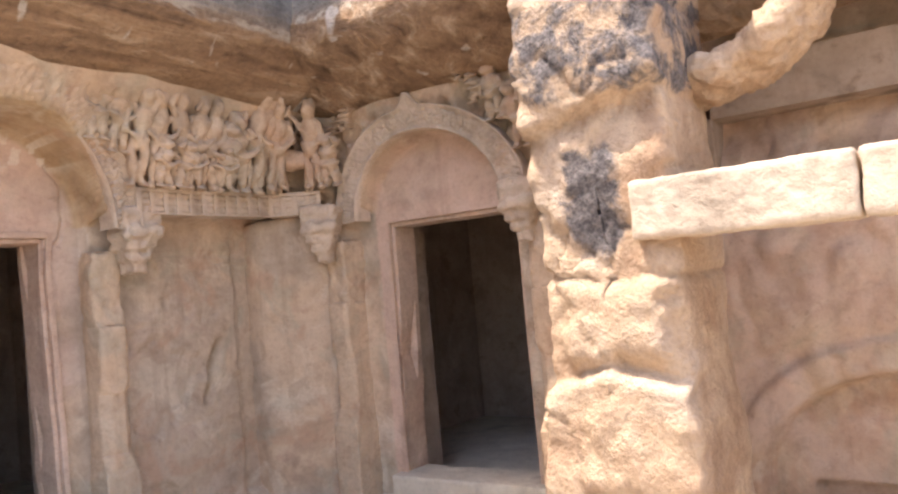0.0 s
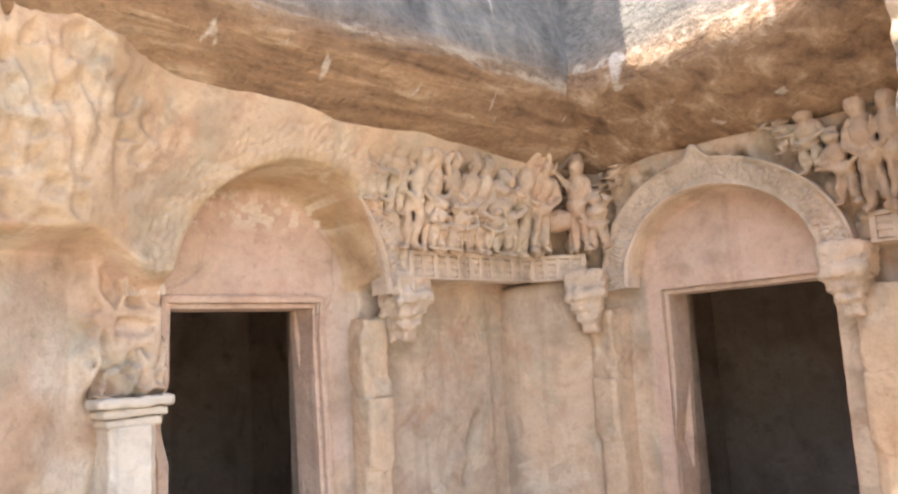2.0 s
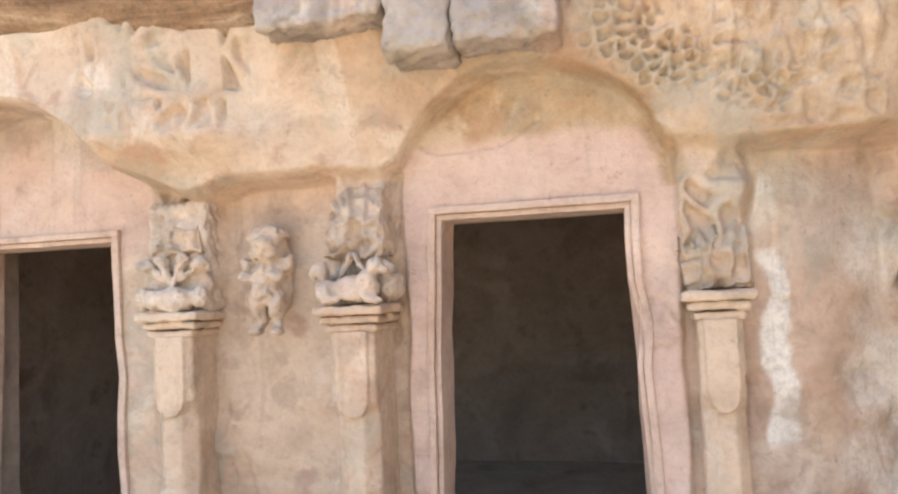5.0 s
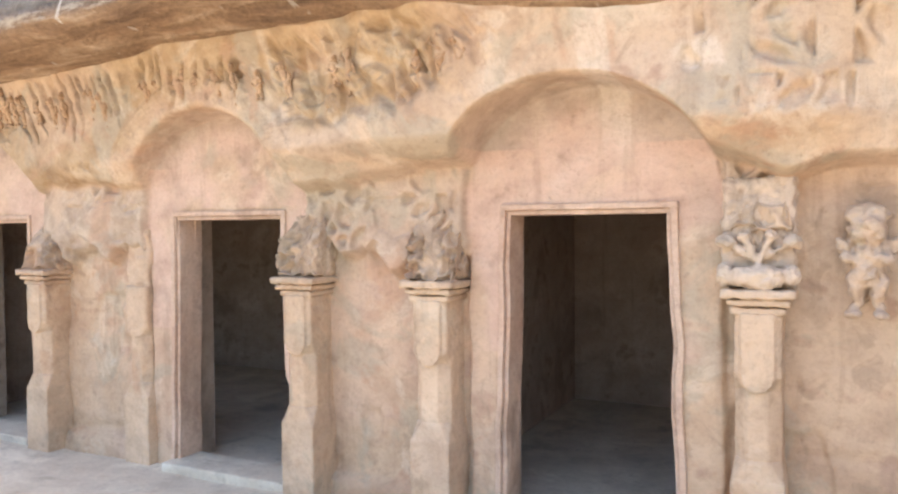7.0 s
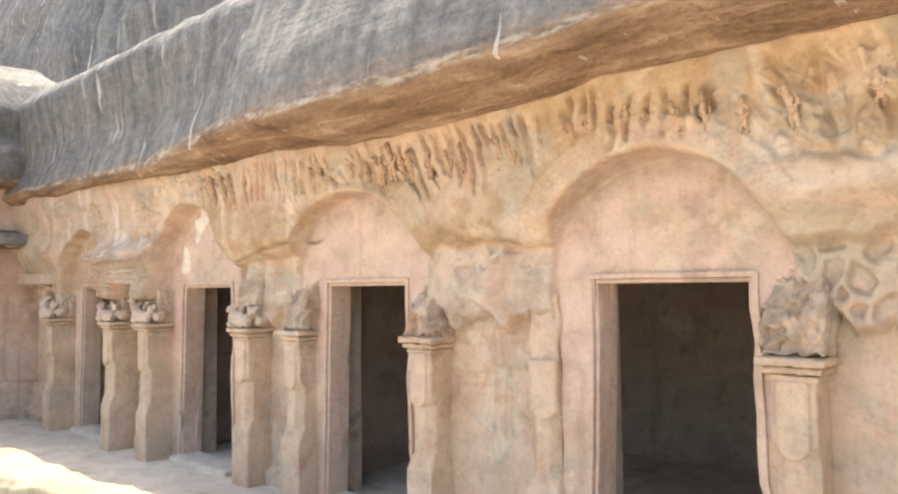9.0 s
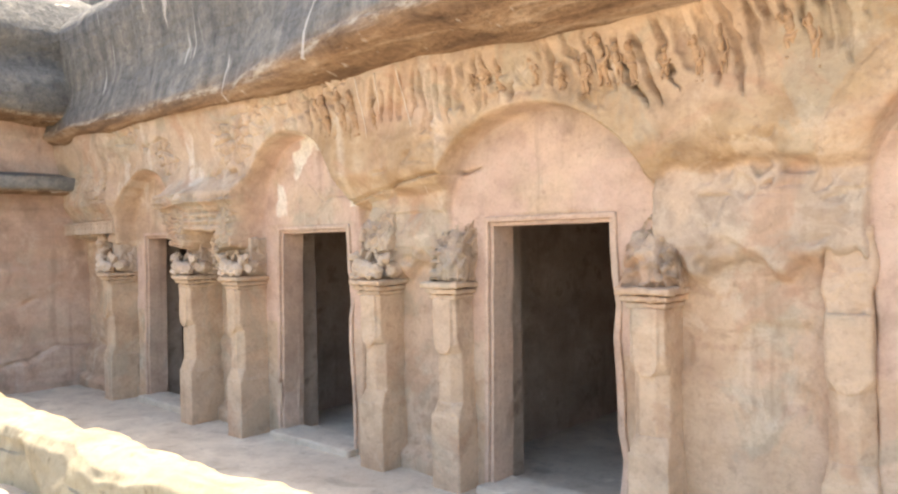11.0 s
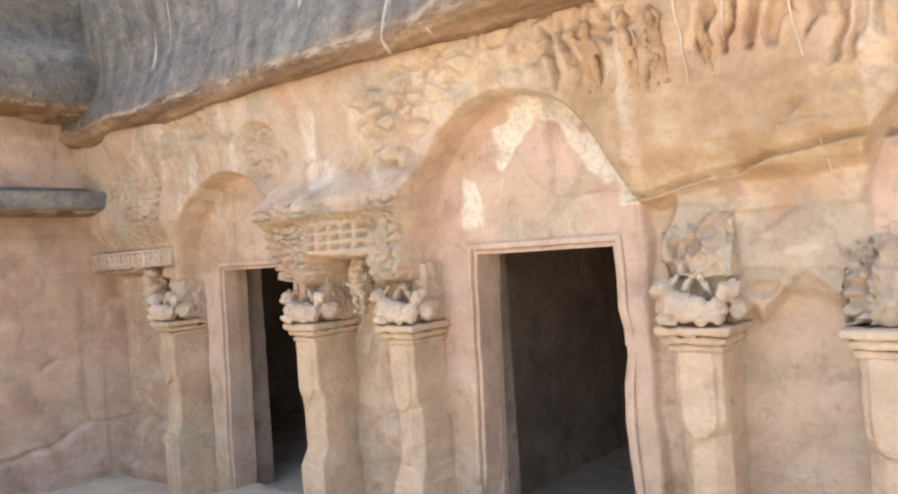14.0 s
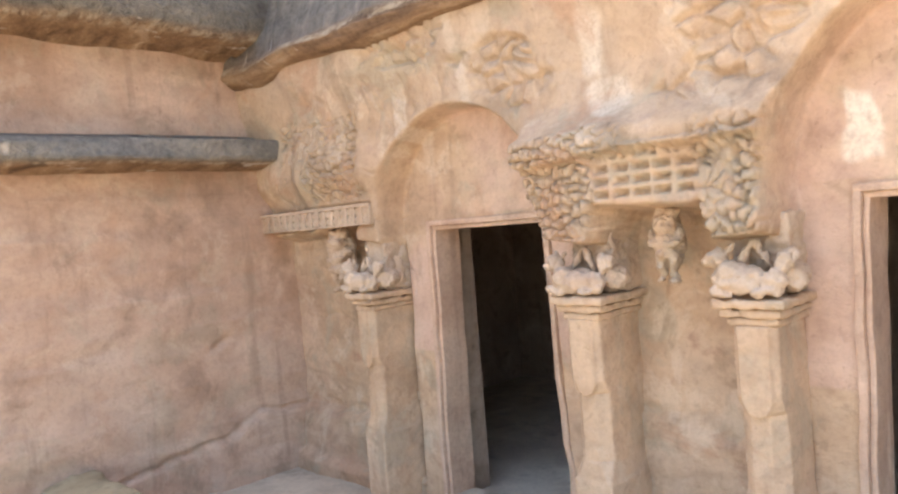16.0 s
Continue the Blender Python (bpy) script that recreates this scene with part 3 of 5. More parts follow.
    # paints and plasters, with the corner's shade painted into the grey
    drift = fbm(x * 1.5, z * 1.5, 8, 4, 101)
    pinkish = niche * ease(-0.5, 0.1, drift + 0.3 * (z > SPRING)) * (z > 1.0) * 0.9
    pinkish = np.maximum(pinkish, 0.75 * (1 - frieze) * ease(0.1, 0.6, drift) * ease(0.8, 1.6, x) * (1 - ease(1.9, 2.4, x)))
    pinkish = np.maximum(pinkish, 0.7 * hump(2.0, 2.6, 0.1, z) * hump(-9.1, -8.1, 0.2, x) * frieze)
    two = np.abs(own - 0.28) < 0.1
    crown = ease(2.06, 2.14, z + 0.05 * drift)
    pinkish = np.where(two, niche * (1 - crown), pinkish)
    cement_shade = np.zeros(x.shape)
    for a, b in ((-8.95, -7.98), (-6.72, -5.50), (-4.15, -2.95), (1.35, 1.75)):
        cement_shade = np.maximum(cement_shade, hump(a, b, 0.06, x + 0.06 * drift) * hump(1.45, 2.0, 0.06, z + 0.08 * drift))
    cement_shade = np.maximum(cement_shade * (1 - niche), 0.7 * ease(0.15, 0.5, fbm(x * 0.9, z * 0.9, 3, 3, 111)) * ease(2.0, 2.2, x) * frieze)
    ochre = (1 - niche) * frieze * ease(-0.35, 0.45, fbm(x * 0.8, z * 1.4, 5, 4, 121)) * (1 - near_corner) * (0.86 - 0.32 * ease(-2.4, -0.6, x))
    ochre = np.maximum(ochre, 0.85 * hump(0.9, 1.06, 0.04, e) * (z > SPRING) * (x > 0))
    ochre = np.maximum(ochre, 0.8 * two * niche * crown)
    lime_and_pale = np.zeros(x.shape)
    # broken pale cream patch on the low wall, x 1.5 to 1.9
    lime_and_pale = np.maximum(lime_and_pale, 0.6 * hump(1.50, 1.90, 0.07, x + 0.14 * drift) * hump(0.1, 1.72, 0.12, z) * ease(-0.3, 0.3, fbm(x * 3, z * 2, 4, 3, 133)))
    wob = 0.04 * fbm(x * 5, z * 5, 2, 3, 131)
    lime_and_pale = np.maximum(lime_and_pale, hump(1.21, 1.31, 0.012, x + wob + 0.03 * (z - 1.2)) * hump(0.78, 1.60, 0.02, z + wob))
    lime_and_pale = np.maximum(lime_and_pale, hump(1.18, 1.26, 0.012, x + wob) * hump(1.68, 1.86, 0.02, z + wob))
    ring = niche * hump(0.66, 0.93, 0.02, e + 0.20 * fbm(x * 4, z * 4, 6, 3, 141))
    six = np.abs(own + 9.85) < 0.1
    lime_and_pale = np.maximum(lime_and_pale, six * ring * (z > 1.98) * ease(-0.25, -0.15, x + 9.85 + 0.25 * fbm(x * 3, z * 3, 1, 2, 143)))
    lime_and_pale = np.maximum(lime_and_pale, six * niche * hump(-10.30, -10.17, 0.012, x + wob) * hump(1.93, 2.22, 0.02, z + wob))
    one = np.abs(own - 2.62) < 0.1
    lime_and_pale = np.maximum(lime_and_pale, 0.55 * one * niche * hump(2.18, 2.34, 0.04, z) * (fbm(x * 22, z * 22, 0, 2, 151) > 0.12))
    runs = ease(0.62, 0.75, value_noise(x * 5.0 + 0.3 * z, 0, 3, 161)) * ease(2.1, 2.6, z + 0.25 * fbm(x * 9, 0, 0, 2, 163)) * frieze * (1 - near_corner)
    lime_and_pale = np.maximum(lime_and_pale, (0.32 - 0.2 * (x < -12.9)) * runs)
    lime_and_pale = np.maximum(lime_and_pale, 0.35 * hump(-1.74, -1.56, 0.02, x + 1.5 * wob) * hump(2.40, 2.58, 0.02, z + 1.5 * wob))
    lime_and_pale = np.maximum(lime_and_pale, 0.6 * (1 - ease(0.10, 0.16, np.hypot(x + 11.22, (z - 2.34) * 1.3) + wob)))
    lime_and_pale = np.maximum(lime_and_pale, 0.6 * hump(-11.34, -11.20, 0.03, x + wob) * hump(2.46, 2.75, 0.04, z + wob))
    plain_end = 1 - ease(-10.4, -10.1, x)
    ochre = ochre * (1 - 0.75 * plain_end)
    cement_shade = np.maximum(cement_shade, 0.45 * plain_end * frieze * (1 - niche))
    pinkish = np.maximum(pinkish, 0.30 * (1 - frieze) * ease(-0.05, 0.5, fbm(x * 0.9, z * 0.9, 2, 4, 181)))
    cement_shade = cement_shade * (0.5 + 0.3 * ease(-0.2, 0.4, drift))
    # three niches turn greyer towards the rim of their crowns
    crown_grey = niche * ease(0.60, 0.95, e + 0.15 * drift) * (z > 2.15) * ((np.abs(own + 2.31) < 0.1) * 0.9 + (np.abs(own + 4.86) < 0.1) * 0.7 + (np.abs(own + 7.45) < 0.1) * 0.5)
    cement_shade = np.maximum(cement_shade, crown_grey)
    # greys the corner's lower wall: its stains and its deeper shade, painted in
    cement_shade = np.maximum(cement_shade, (1 - frieze) * ease(2.9, 3.2, x) * (0.45 + 0.5 * ease(-0.3, 0.4, fbm(x * 1.6, z * 1.3, 5, 4, 183))))
    zone = np.stack([pinkish, cement_shade, ochre], -1).clip(0, 1)
    me = grid_mesh("wall_north", np.stack([x, y, z], -1), WALL, keep, layers={"zone": zone, "lime_and_pale": lime_and_pale.clip(0, 1)})
    return tagged(new("wall_north", me), "long rock-cut sandstone facade with arched niches and worn carved frieze", "rock wall", kind="structure")


def wing_wall():
    """The wall that turns the corner: x as a function of y and z."""
    ys = np.concatenate([np.arange(-6.0, -2.4, 0.02), np.arange(-2.4, 0.75, 0.0115)])
    zs = np.concatenate([np.arange(-0.06, 1.80, 0.0185), np.arange(1.80, 2.90, 0.0108)])
    y, z = np.meshgrid(ys, zs, indexing="ij")
    x = 4.80 - 0.52 * ease(-0.35, 0.30, y) + 0.018 * fbm(y * 1.7, z * 1.7, 13, 4, 211) + 0.006 * fbm(y * 9, z * 9, 1, 2, 25)
    beyond = 1 - ease(-2.5, -2.4, y)
    foot = 1.90 + 0.015 * fbm(y * 2.3, 0, 0, 3, 221)
    lean = ease(2.0, 2.7, z)
    frieze = ease(-0.02, 0.04, z - foot) * (1 - beyond)
    front = 4.66 - 0.10 * lean - 0.30 * ease(-0.35, 0.30, y) + 0.02 * fbm(y * 1.3, z * 1.5, 17, 3, 231)
    e = inside_arch(y, z, WING["c"], WING["w"], WING["crown"])
    niche = 1 - ease(0.965, 1.0, e)
    band = hump(1.02, 1.27, 0.015, e) * (z > SPRING - 0.06)
    tip = hump(WING["c"] - 0.05, WING["c"] + 0.05, 0.03, y) * hump(2.46, 2.56, 0.03, z)
    front = front + 0.075 * (1 - carve(y, z, 241)) * frieze * (1 - band) * ease(1.15, 1.3, e) * (1 - ease(2.44, 2.52, z)) - 0.02 * tip
    rail = hump(1.90, 2.06, 0.008, z)
    front = front + rail * 0.02 * (e > 1.27)
    x = x * (1 - frieze) + front * frieze
    x = x * (1 - niche) + (4.80 + 0.005 * fbm(y * 3, z * 3, 0, 3, 215)) * niche
    low = inside_arch(y, z + 1.64, -3.38, 0.66, 2.42)
    low_band = hump(1.0, 1.28, 0.02, low)
    low_niche = 1 - ease(0.95, 1.0, low)
    x = np.where(y < -2.3, 4.90 - 0.05 * low_band + 0.10 * low_niche + 0.03 * fbm(y * 3, z * 3, 4, 4, 251) + 0.02 * (1 - carve(y, z, 261, 1.3)) * (z > 0.55), x)
    x = x + 0.45 * beyond * ease(1.35, 2.6, z) + 0.14 * hump(-3.80, -2.93, 0.012, y) * (1 - ease(0.21, 0.23, z))
    yc, zc = (y[:-1, :-1] + y[1:, 1:]) / 2, (z[:-1, :-1] + z[1:, 1:]) / 2
    keep = ~((yc > WING["y0"] + 0.03) & (yc < WING["y1"] - 0.03) & (zc < HEAD - 0.03))
    drift = fbm(y * 1.5, z * 1.5, 8, 4, 301)
    pinkish = np.maximum(niche * 0.9, 0.6 * beyond * ease(-0.3, 0.3, drift))
    ochre = 0.25 * frieze * ease(0, 0.5, drift)
    # grey patches on the frieze; below it the corner's painted shade and stain
    cement_shade = np.maximum(0.35 * frieze * ease(-0.1, 0.4, -drift), 0.75 * (1 - frieze) * (1 - niche) * (1 - beyond) * ease(-0.5, 0.2, drift))
    zone = np.stack([pinkish, cement_shade, ochre], -1).clip(0, 1)
    me = grid_mesh("wall_east", np.stack([x, y, z], -1), WALL, keep, flip=True, layers={"zone": zone, "lime_and_pale": 0 * y})
    return tagged(new("wall_east", me), "returning sandstone wall with carved arch beyond the corner", "rock wall", kind="structure")


def swept(name, u, profile, mat, across, rough, seed, label, rows=110, flip=False, face_from=0.5, wear=None):
    """A rock face along a wall. profile(u): arrays of points (out, up); across(u, out): the ground plan."""
    outs, ups, faces = [], [], []
    s = np.linspace(0, 1, rows)
    for v in u:
        pts = np.array(profile(v))
        lens = np.r_[0, np.cumsum(np.hypot(*np.diff(pts, axis=0).T))]
        outs.append(np.interp(s * lens[-1], lens, pts[:, 0]))
        ups.append(np.interp(s * lens[-1], lens, pts[:, 1]))
        faces.append(ease(lens[face_from] - 0.05, lens[face_from] + 0.12, s * lens[-1]))
    out, up, face = np.array(outs), np.array(ups), np.array(faces)
    along = np.repeat(np.asarray(u)[:, None], rows, 1)
    n1 = fbm(along * 0.8, out * 1.2, up * 1.6, 5, seed)
    n2 = fbm(along * 0.5 + 7, out * 5, up * 7, 4, seed + 9)
    n3 = fbm(along * 0.35, out * 9, up * 14, 3, seed + 15)
    flute = fbm(along * 2.6, out * 0.3, up * 0.35, 4, seed + 21)
    bedded = 1 - 0.85 * face
    out = out + rough * n1 * (1 - 0.45 * face) + rough * 0.35 * n2 * bedded + rough * 0.42 * flute * face
    up = up + (rough * 0.34 * n2 + rough * 0.42 * np.abs(n3)) * bedded
    up = up + rough * 0.6 * fbm(along * 1.1, out * 1.3, up + 5, 4, seed + 3) * (1 - 0.7 * face)
    if wear:
        out = out + wear(along, up)
    x, y = across(along, out)
    me = grid_mesh(name, np.stack([x, y, up], -1), mat, flip=flip, layers={"open_face": (face + 0.25 * n1 * hump(0.02, 0.98, 0.05, face)).clip(0, 1)})
    return tagged(new(name, me), label, "rock overhang", kind="structure")


def main_profile(x):
    far = float(1 - ease(-4.2, -1.0, x))
    end = float(1 - ease(-10.6, -7.2, x))
    lip, top = 0.52 + 0.30 * far - 0.40 * end, 2.84 + 0.20 * far - 0.05 * end
    crest = 4.45 + 0.5 * float(ease(-9, -4, x))
    return [(-0.2, 2.52 + 0.34 * far), (0.20 + 0.14 * far - 0.10 * end, 2.60 + 0.27 * far + 0.05 * end), (lip - 0.12, top - 0.12 + 0.05 * far), (lip, top - 0.02), (lip - 0.02, top + 0.06),
            (lip - 0.14, top + 0.55), (0.38, crest - 0.2), (0.20, crest), (-1.2, crest + 0.5), (-5.0, crest + 1.4), (-14.0, crest + 2.5)]


def wing_profile(y):
    return [(-0.25, 2.50), (0.22, 2.56), (0.58, 2.78), (0.72, 2.88), (0.70, 2.98), (0.5, 3.5), (0.2, 4.3), (-1.0, 4.8), (-5, 5.4), (-12, 6.0)]


def end_profile(y):
    """The far end: plain wall, a shelf, a dark recess and the rock above."""
    k = 0.05 * float(value_noise(y * 1.6, 0, 0, 5))
    return [(0, -0.06), (0.0, 1.2), (0.0, 2.32), (0.0, 2.35), (-0.02, 2.42), (-0.02, 2.50), (-0.02, 2.56), (-0.02, 2.70), (-0.02, 3.35),
            (0.42, 3.20 + k), (0.54, 3.30), (0.55, 3.6), (0.35, 3.9), (0.5, 4.2), (0.1, 4.7), (-1.5, 5.3), (-8, 6.1)]


def end_wear(y, z):
    """A long crack rising along the end wall and a gouge above it."""
    line = z - (0.47 + 0.17 * (y + 0.2) + 0.05 * fbm(y * 3.0, 0.0, 2.0, 3, 461))
    gouge = np.exp(-((y + 0.62) / 0.075) ** 2 - ((z - 1.06 - 0.45 * (y + 0.62)) / 0.025) ** 2)
    block = hump(-0.75, 0.5, 0.03, y) * (1 - ease(-0.02, 0.02, line))
    return -0.035 * (1 - ease(0.006, 0.026, np.abs(line))) - 0.05 * gouge + 0.06 * block + 0.012 * fbm(y * 2.0, z * 2.0, 1.0, 4, 463)


def end_wall():
    me_u = np.arange(-6.5, 0.5, 0.022)
    lower = lambda y: end_profile(y)[:9]
    swept("wall_west", me_u, lower, WALL_END, lambda a, o: (LEFT_END + 0.12 + o, a), 0.03, 401, "plain reddish rock wall closing the veranda's end", rows=190, face_from=8, flip=True, wear=end_wear)
    swept("cliff_west", me_u, lambda y: [(-0.4, 3.00), (-0.1, 3.12)] + end_profile(y)[9:], CLIFF, lambda a, o: (LEFT_END + 0.12 + o, a), 0.10, 411, "grey rock brow above the end wall", rows=90, face_from=2, flip=True)
    shelf = lambda y: [(-0.10, 2.34), (0.27 + 0.04 * math.sin(y * 3.1), 2.37), (0.33 + 0.05 * math.sin(y * 3.1), 2.385), (0.345 + 0.05 * math.sin(y * 3.1), 2.40), (0.34 + 0.04 * math.sin(y * 2.3), 2.50), (0.31, 2.535), (0.10, 2.57), (-0.10, 2.62)]
    swept("ledge_west", me_u, shelf, CLIFF, lambda a, o: (LEFT_END + 0.12 + o, a), 0.028, 441, "weathered grey rock shelf along the end wall", rows=50, face_from=1, flip=True)


WALL_END = sandstone("plain_red_rock", [(0.47, 0.315, 0.225), (0.56, 0.395, 0.29), (0.57, 0.43, 0.33)], (0.46, 0.33, 0.25), patchy=0.45)


def door_frame(number, m, width, lower=0.0, label="plain chamfered rock-cut doorway, open and dark inside"):
    """A rock-cut frame of two fillets with deep reveals; m puts its middle on the wall, -y towards the viewer."""
    door = tagged(new("door_%d" % number), label, "doorway", kind="structure")
    door.matrix_world = m
    half, taper = width / 2, 0.05
    for side, name in ((-1, "jamb"), (1, "jamb")):
        bm = bmesh.new()
        for a, b, y0 in ((-0.004, 0.030, 0.008), (0.030, 0.056, 0.034)):
            box(bm, half - b, half - a, y0, REVEAL, 0, HEAD, 0.008, 9, 0.005, number * 3 + side)
        for v in bm.verts:
            v.co.x += taper * (1 - v.co.z / HEAD) + 0.012 * noise.noise(Vector((number * 3.3, v.co.z * 3, side))) + 0.008 * noise.noise(Vector((number * 3.3, v.co.z * 9, side + v.co.y * 4)))
            chip = max(0.0, noise.noise(Vector((number * 5.1 + side * 2.3, v.co.z * 4.5, 0.4 + v.co.y * 2))) - 0.22)
            v.co.x += 0.10 * chip * (v.co.y < 0.2)
            v.co.y += 0.08 * chip * (v.co.y < 0.1)
            v.co.x *= side
        part(name, bm, PINK, door, smooth=False)
    bm = bmesh.new()
    for a, b, y0 in ((0.0, 0.030, 0.006), (0.030, 0.056, 0.032)):
        box(bm, -half + a * 0.9 - 0.002, half - a * 0.9 + 0.002, y0, REVEAL + 0.004, HEAD - b, HEAD - a + (0.004 if a == 0 else 0), 0.008, 5, 0.003, number)
    part("lintel", bm, PINK, door)
    bm = bmesh.new()
    rise = 0.15 if number == 8 else 0.06
    box(bm, -half - 0.05, half + 0.05, -0.09, REVEAL, -0.04, rise, 0.02, 5, 0.008, number + 40)
    part("sill", bm, FLOOR, door, "worn stone doorstep")
    return door


def octagon(bm, z0, z1, w0, w1, d, chamfer0, chamfer1):
    """A half-engaged shaft of width w and depth d with chamfered front corners, from z0 to z1."""
    rings = []
    for z, w, ch in ((z0, w0, chamfer0), (z1, w1, chamfer1)):
        h = w / 2
        rings.append([bm.verts.new(p) for p in ((-h, 0.25, z), (-h, -d + ch, z), (-h + ch, -d, z), (h - ch, -d, z), (h, -d + ch, z), (h, 0.25, z))])
    for i in range(5):
        bm.faces.new((rings[0][i], rings[0][i + 1], rings[1][i + 1], rings[1][i]))
    bm.faces.new((rings[0][5], rings[0][0], rings[1][0], rings[1][5]))
    bm.faces.new(rings[0][::-1])
    bm.faces.new(rings[1])
    return rings


def erode(bm, x0, x1, y0, y1, z0, z1, seed, pit=1.0):
    """A block of stone eaten into honeycomb, fading back to the wall at its top."""
    box(bm, x0, x1, y0, y1, z0, z1, 0.03, 0)
    bmesh.ops.subdivide_edges(bm, edges=bm.edges[:], cuts=24, use_grid_fill=True)
    verts = list(bm.verts)
    co = np.array([v.co for v in verts])
    fa, fb = cells((co[:, 0] + co[:, 1]) / 0.072 + seed * 3.7 + 0.5 * fbm(co[:, 0] * 9 + seed, co[:, 2] * 9, 0, 2, 5), co[:, 2] / 0.085 + seed, 500 + seed)
    deep = pit * ease(0.06, 0.26, fb - fa) * (0.03 + 0.045 * ease(-0.2, 0.4, fbm(co[:, 0] * 8, co[:, 2] * 8 + seed, 1, 2, 7)))
    n = [fbm(co[:, 0] * 5 + seed, co[:, 1] * 5, co[:, 2] * 5, 3, 510 + seed + i) * 0.024 for i in range(3)]
    lost = ease(z1 - 0.34, z1 + 0.02, co[:, 2] + 1.8 * n[1])
    co[:, 0] = co[:, 0] * (1 - deep * 1.3) * (1 - 0.18 * lost) + n[0]
    co[:, 1] = np.minimum(np.where(co[:, 1] < 0.1, co[:, 1] + deep + n[1] + 0.20 * lost, co[:, 1]), y1)
    co[:, 2] += n[2] * 0.6
    for v, c in zip(verts, co):
        v.co = c


def pilaster(x, y, width=0.27, style="worn", seed=0, turn=0.0, at=None):
    """An engaged pilaster: square foot, chamfered middle, tongued upper block, stepped abacus and capital."""
    words = {"animal": "tan sandstone pilaster with crouching-animal capital against the wall", "worn": "tan sandstone pilaster with honeycombed, half-lost capital",
             "vine": "tan sandstone pilaster with drooping-leaf bell capital", "plain": "broken tan sandstone pilaster without its capital"}[style]
    th = tagged(new("pilaster"), words, "pilaster", "pilasters of the facade")
    th.matrix_world = at if at else pose(x, y, 0, 0, 0, turn)
    d = 0.15
    # the shaft at x 1.93 takes the paler cream
    stone = PALE if 1.5 < x < 2.2 else SHAFT
    width = width * 0.80
    bm = bmesh.new()
    box(bm, -width / 2 - 0.015, width / 2 + 0.015, -d - 0.015, 0.25, -0.02, 0.50, 0.006, 4, 0.004, seed)
    octagon(bm, 0.495, 0.60, width + 0.02, width, d + 0.008, 0.004, width * 0.28)
    fused("foot", bm, stone, th, "", 0.010, 0.003, seed)
    bm = bmesh.new()
    octagon(bm, 0.56, 0.98, width, width * 0.97, d, width * 0.27, width * 0.27)
    fused("shaft", bm, stone, th, "", 0.010, 0.003, seed + 1)
    bm = bmesh.new()
    octagon(bm, 0.93, 1.00, width * 0.96, width, d, width * 0.27, 0.012)
    octagon(bm, 1.00, 1.305, width, width * 0.98, d, 0.012, 0.012)
    # the rounded tongue that hangs over the chamfers
    n = 10
    tongue = 0.30 if style == "plain" else 1.0
    ring = [bm.verts.new((math.cos(math.pi + math.pi * i / n) * width * 0.36, -d - 0.022 * tongue, 1.02 + math.sin(math.pi + math.pi * i / n) * 0.10)) for i in range(n + 1)]
    ring += [bm.verts.new((width * 0.36, -d - 0.022 * tongue, 1.30)), bm.verts.new((-width * 0.36, -d - 0.022 * tongue, 1.30))]
    f = bm.faces.new(ring)
    r = bmesh.ops.extrude_face_region(bm, geom=[f])
    for v in r["geom"]:
        if isinstance(v, bmesh.types.BMVert):
            v.co.y += 0.05
    fused("upper_block", bm, stone, th, "", 0.009, 0.003, seed + 2)
    if -7 < x < -3.9:
        bm = bmesh.new()
        erode(bm, -width * 0.46, width * 0.46, -d - 0.03, 0.2, 1.02, 1.29, seed + 5, 0.8)
        part("weathered_panel", bm, WORNCAP, th, "pitted remains of carving", smooth=True)
    for i, (z0, z1, g) in enumerate(() if style == "plain" else ((1.295, 1.33, 0.015), (1.333, 1.368, 0.034), (1.371, 1.412, 0.056))):
        bm = bmesh.new()
        box(bm, -width / 2 - g, width / 2 + g, -d - g, 0.25, z0, z1, 0.008, 4, 0.004, seed + i)
        fused("abacus_step", bm, stone, th, "", 0.009, 0.005, seed + i)
    if style == "plain":
        bm = bmesh.new()
        box(bm, -width * 0.5, width * 0.5, -d + 0.02, 0.25, 1.28, 1.72, 0.02, 9, 0.02, seed)
        fused("broken_neck", bm, stone, th, "", 0.012, 0.006, seed)
        return th
    bm = bmesh.new()
    w = width / 2 + 0.055
    if style == "animal":
        box(bm, -w + 0.03, w - 0.03, -0.04, 0.25, 1.41, 1.75, 0.02, 3, 0.01, seed)
        flip = 1 if seed % 2 else -1
        lump(bm, (flip * 0.02, -d - 0.005, 1.485), (0.105, 0.065, 0.058), (0, flip * 6, 0), 14, 0.012, seed)
        lump(bm, (flip * 0.085, -d - 0.02, 1.50), (0.058, 0.06, 0.062), (0, 0, 0), 12, 0.010, seed + 4)
        lump(bm, (flip * 0.125, -d - 0.02, 1.575), (0.04, 0.045, 0.042), (0, 0, 0), 12, 0.008, seed + 1)
        lump(bm, (flip * 0.165, -d - 0.025, 1.562), (0.026, 0.03, 0.022), (0, 0, 0), 8, 0.004, seed + 1)
        for s in (-1, 1):
            lump(bm, (flip * 0.10 + s * 0.02, -d + 0.0, 1.615), (0.008, 0.012, 0.032), (0, s * 40, 0), 6)
            lump(bm, (flip * (0.02 + s * 0.09), -d - 0.05, 1.44), (0.055, 0.022, 0.02), (0, s * 12, 0), 8, 0.005, seed + 2)
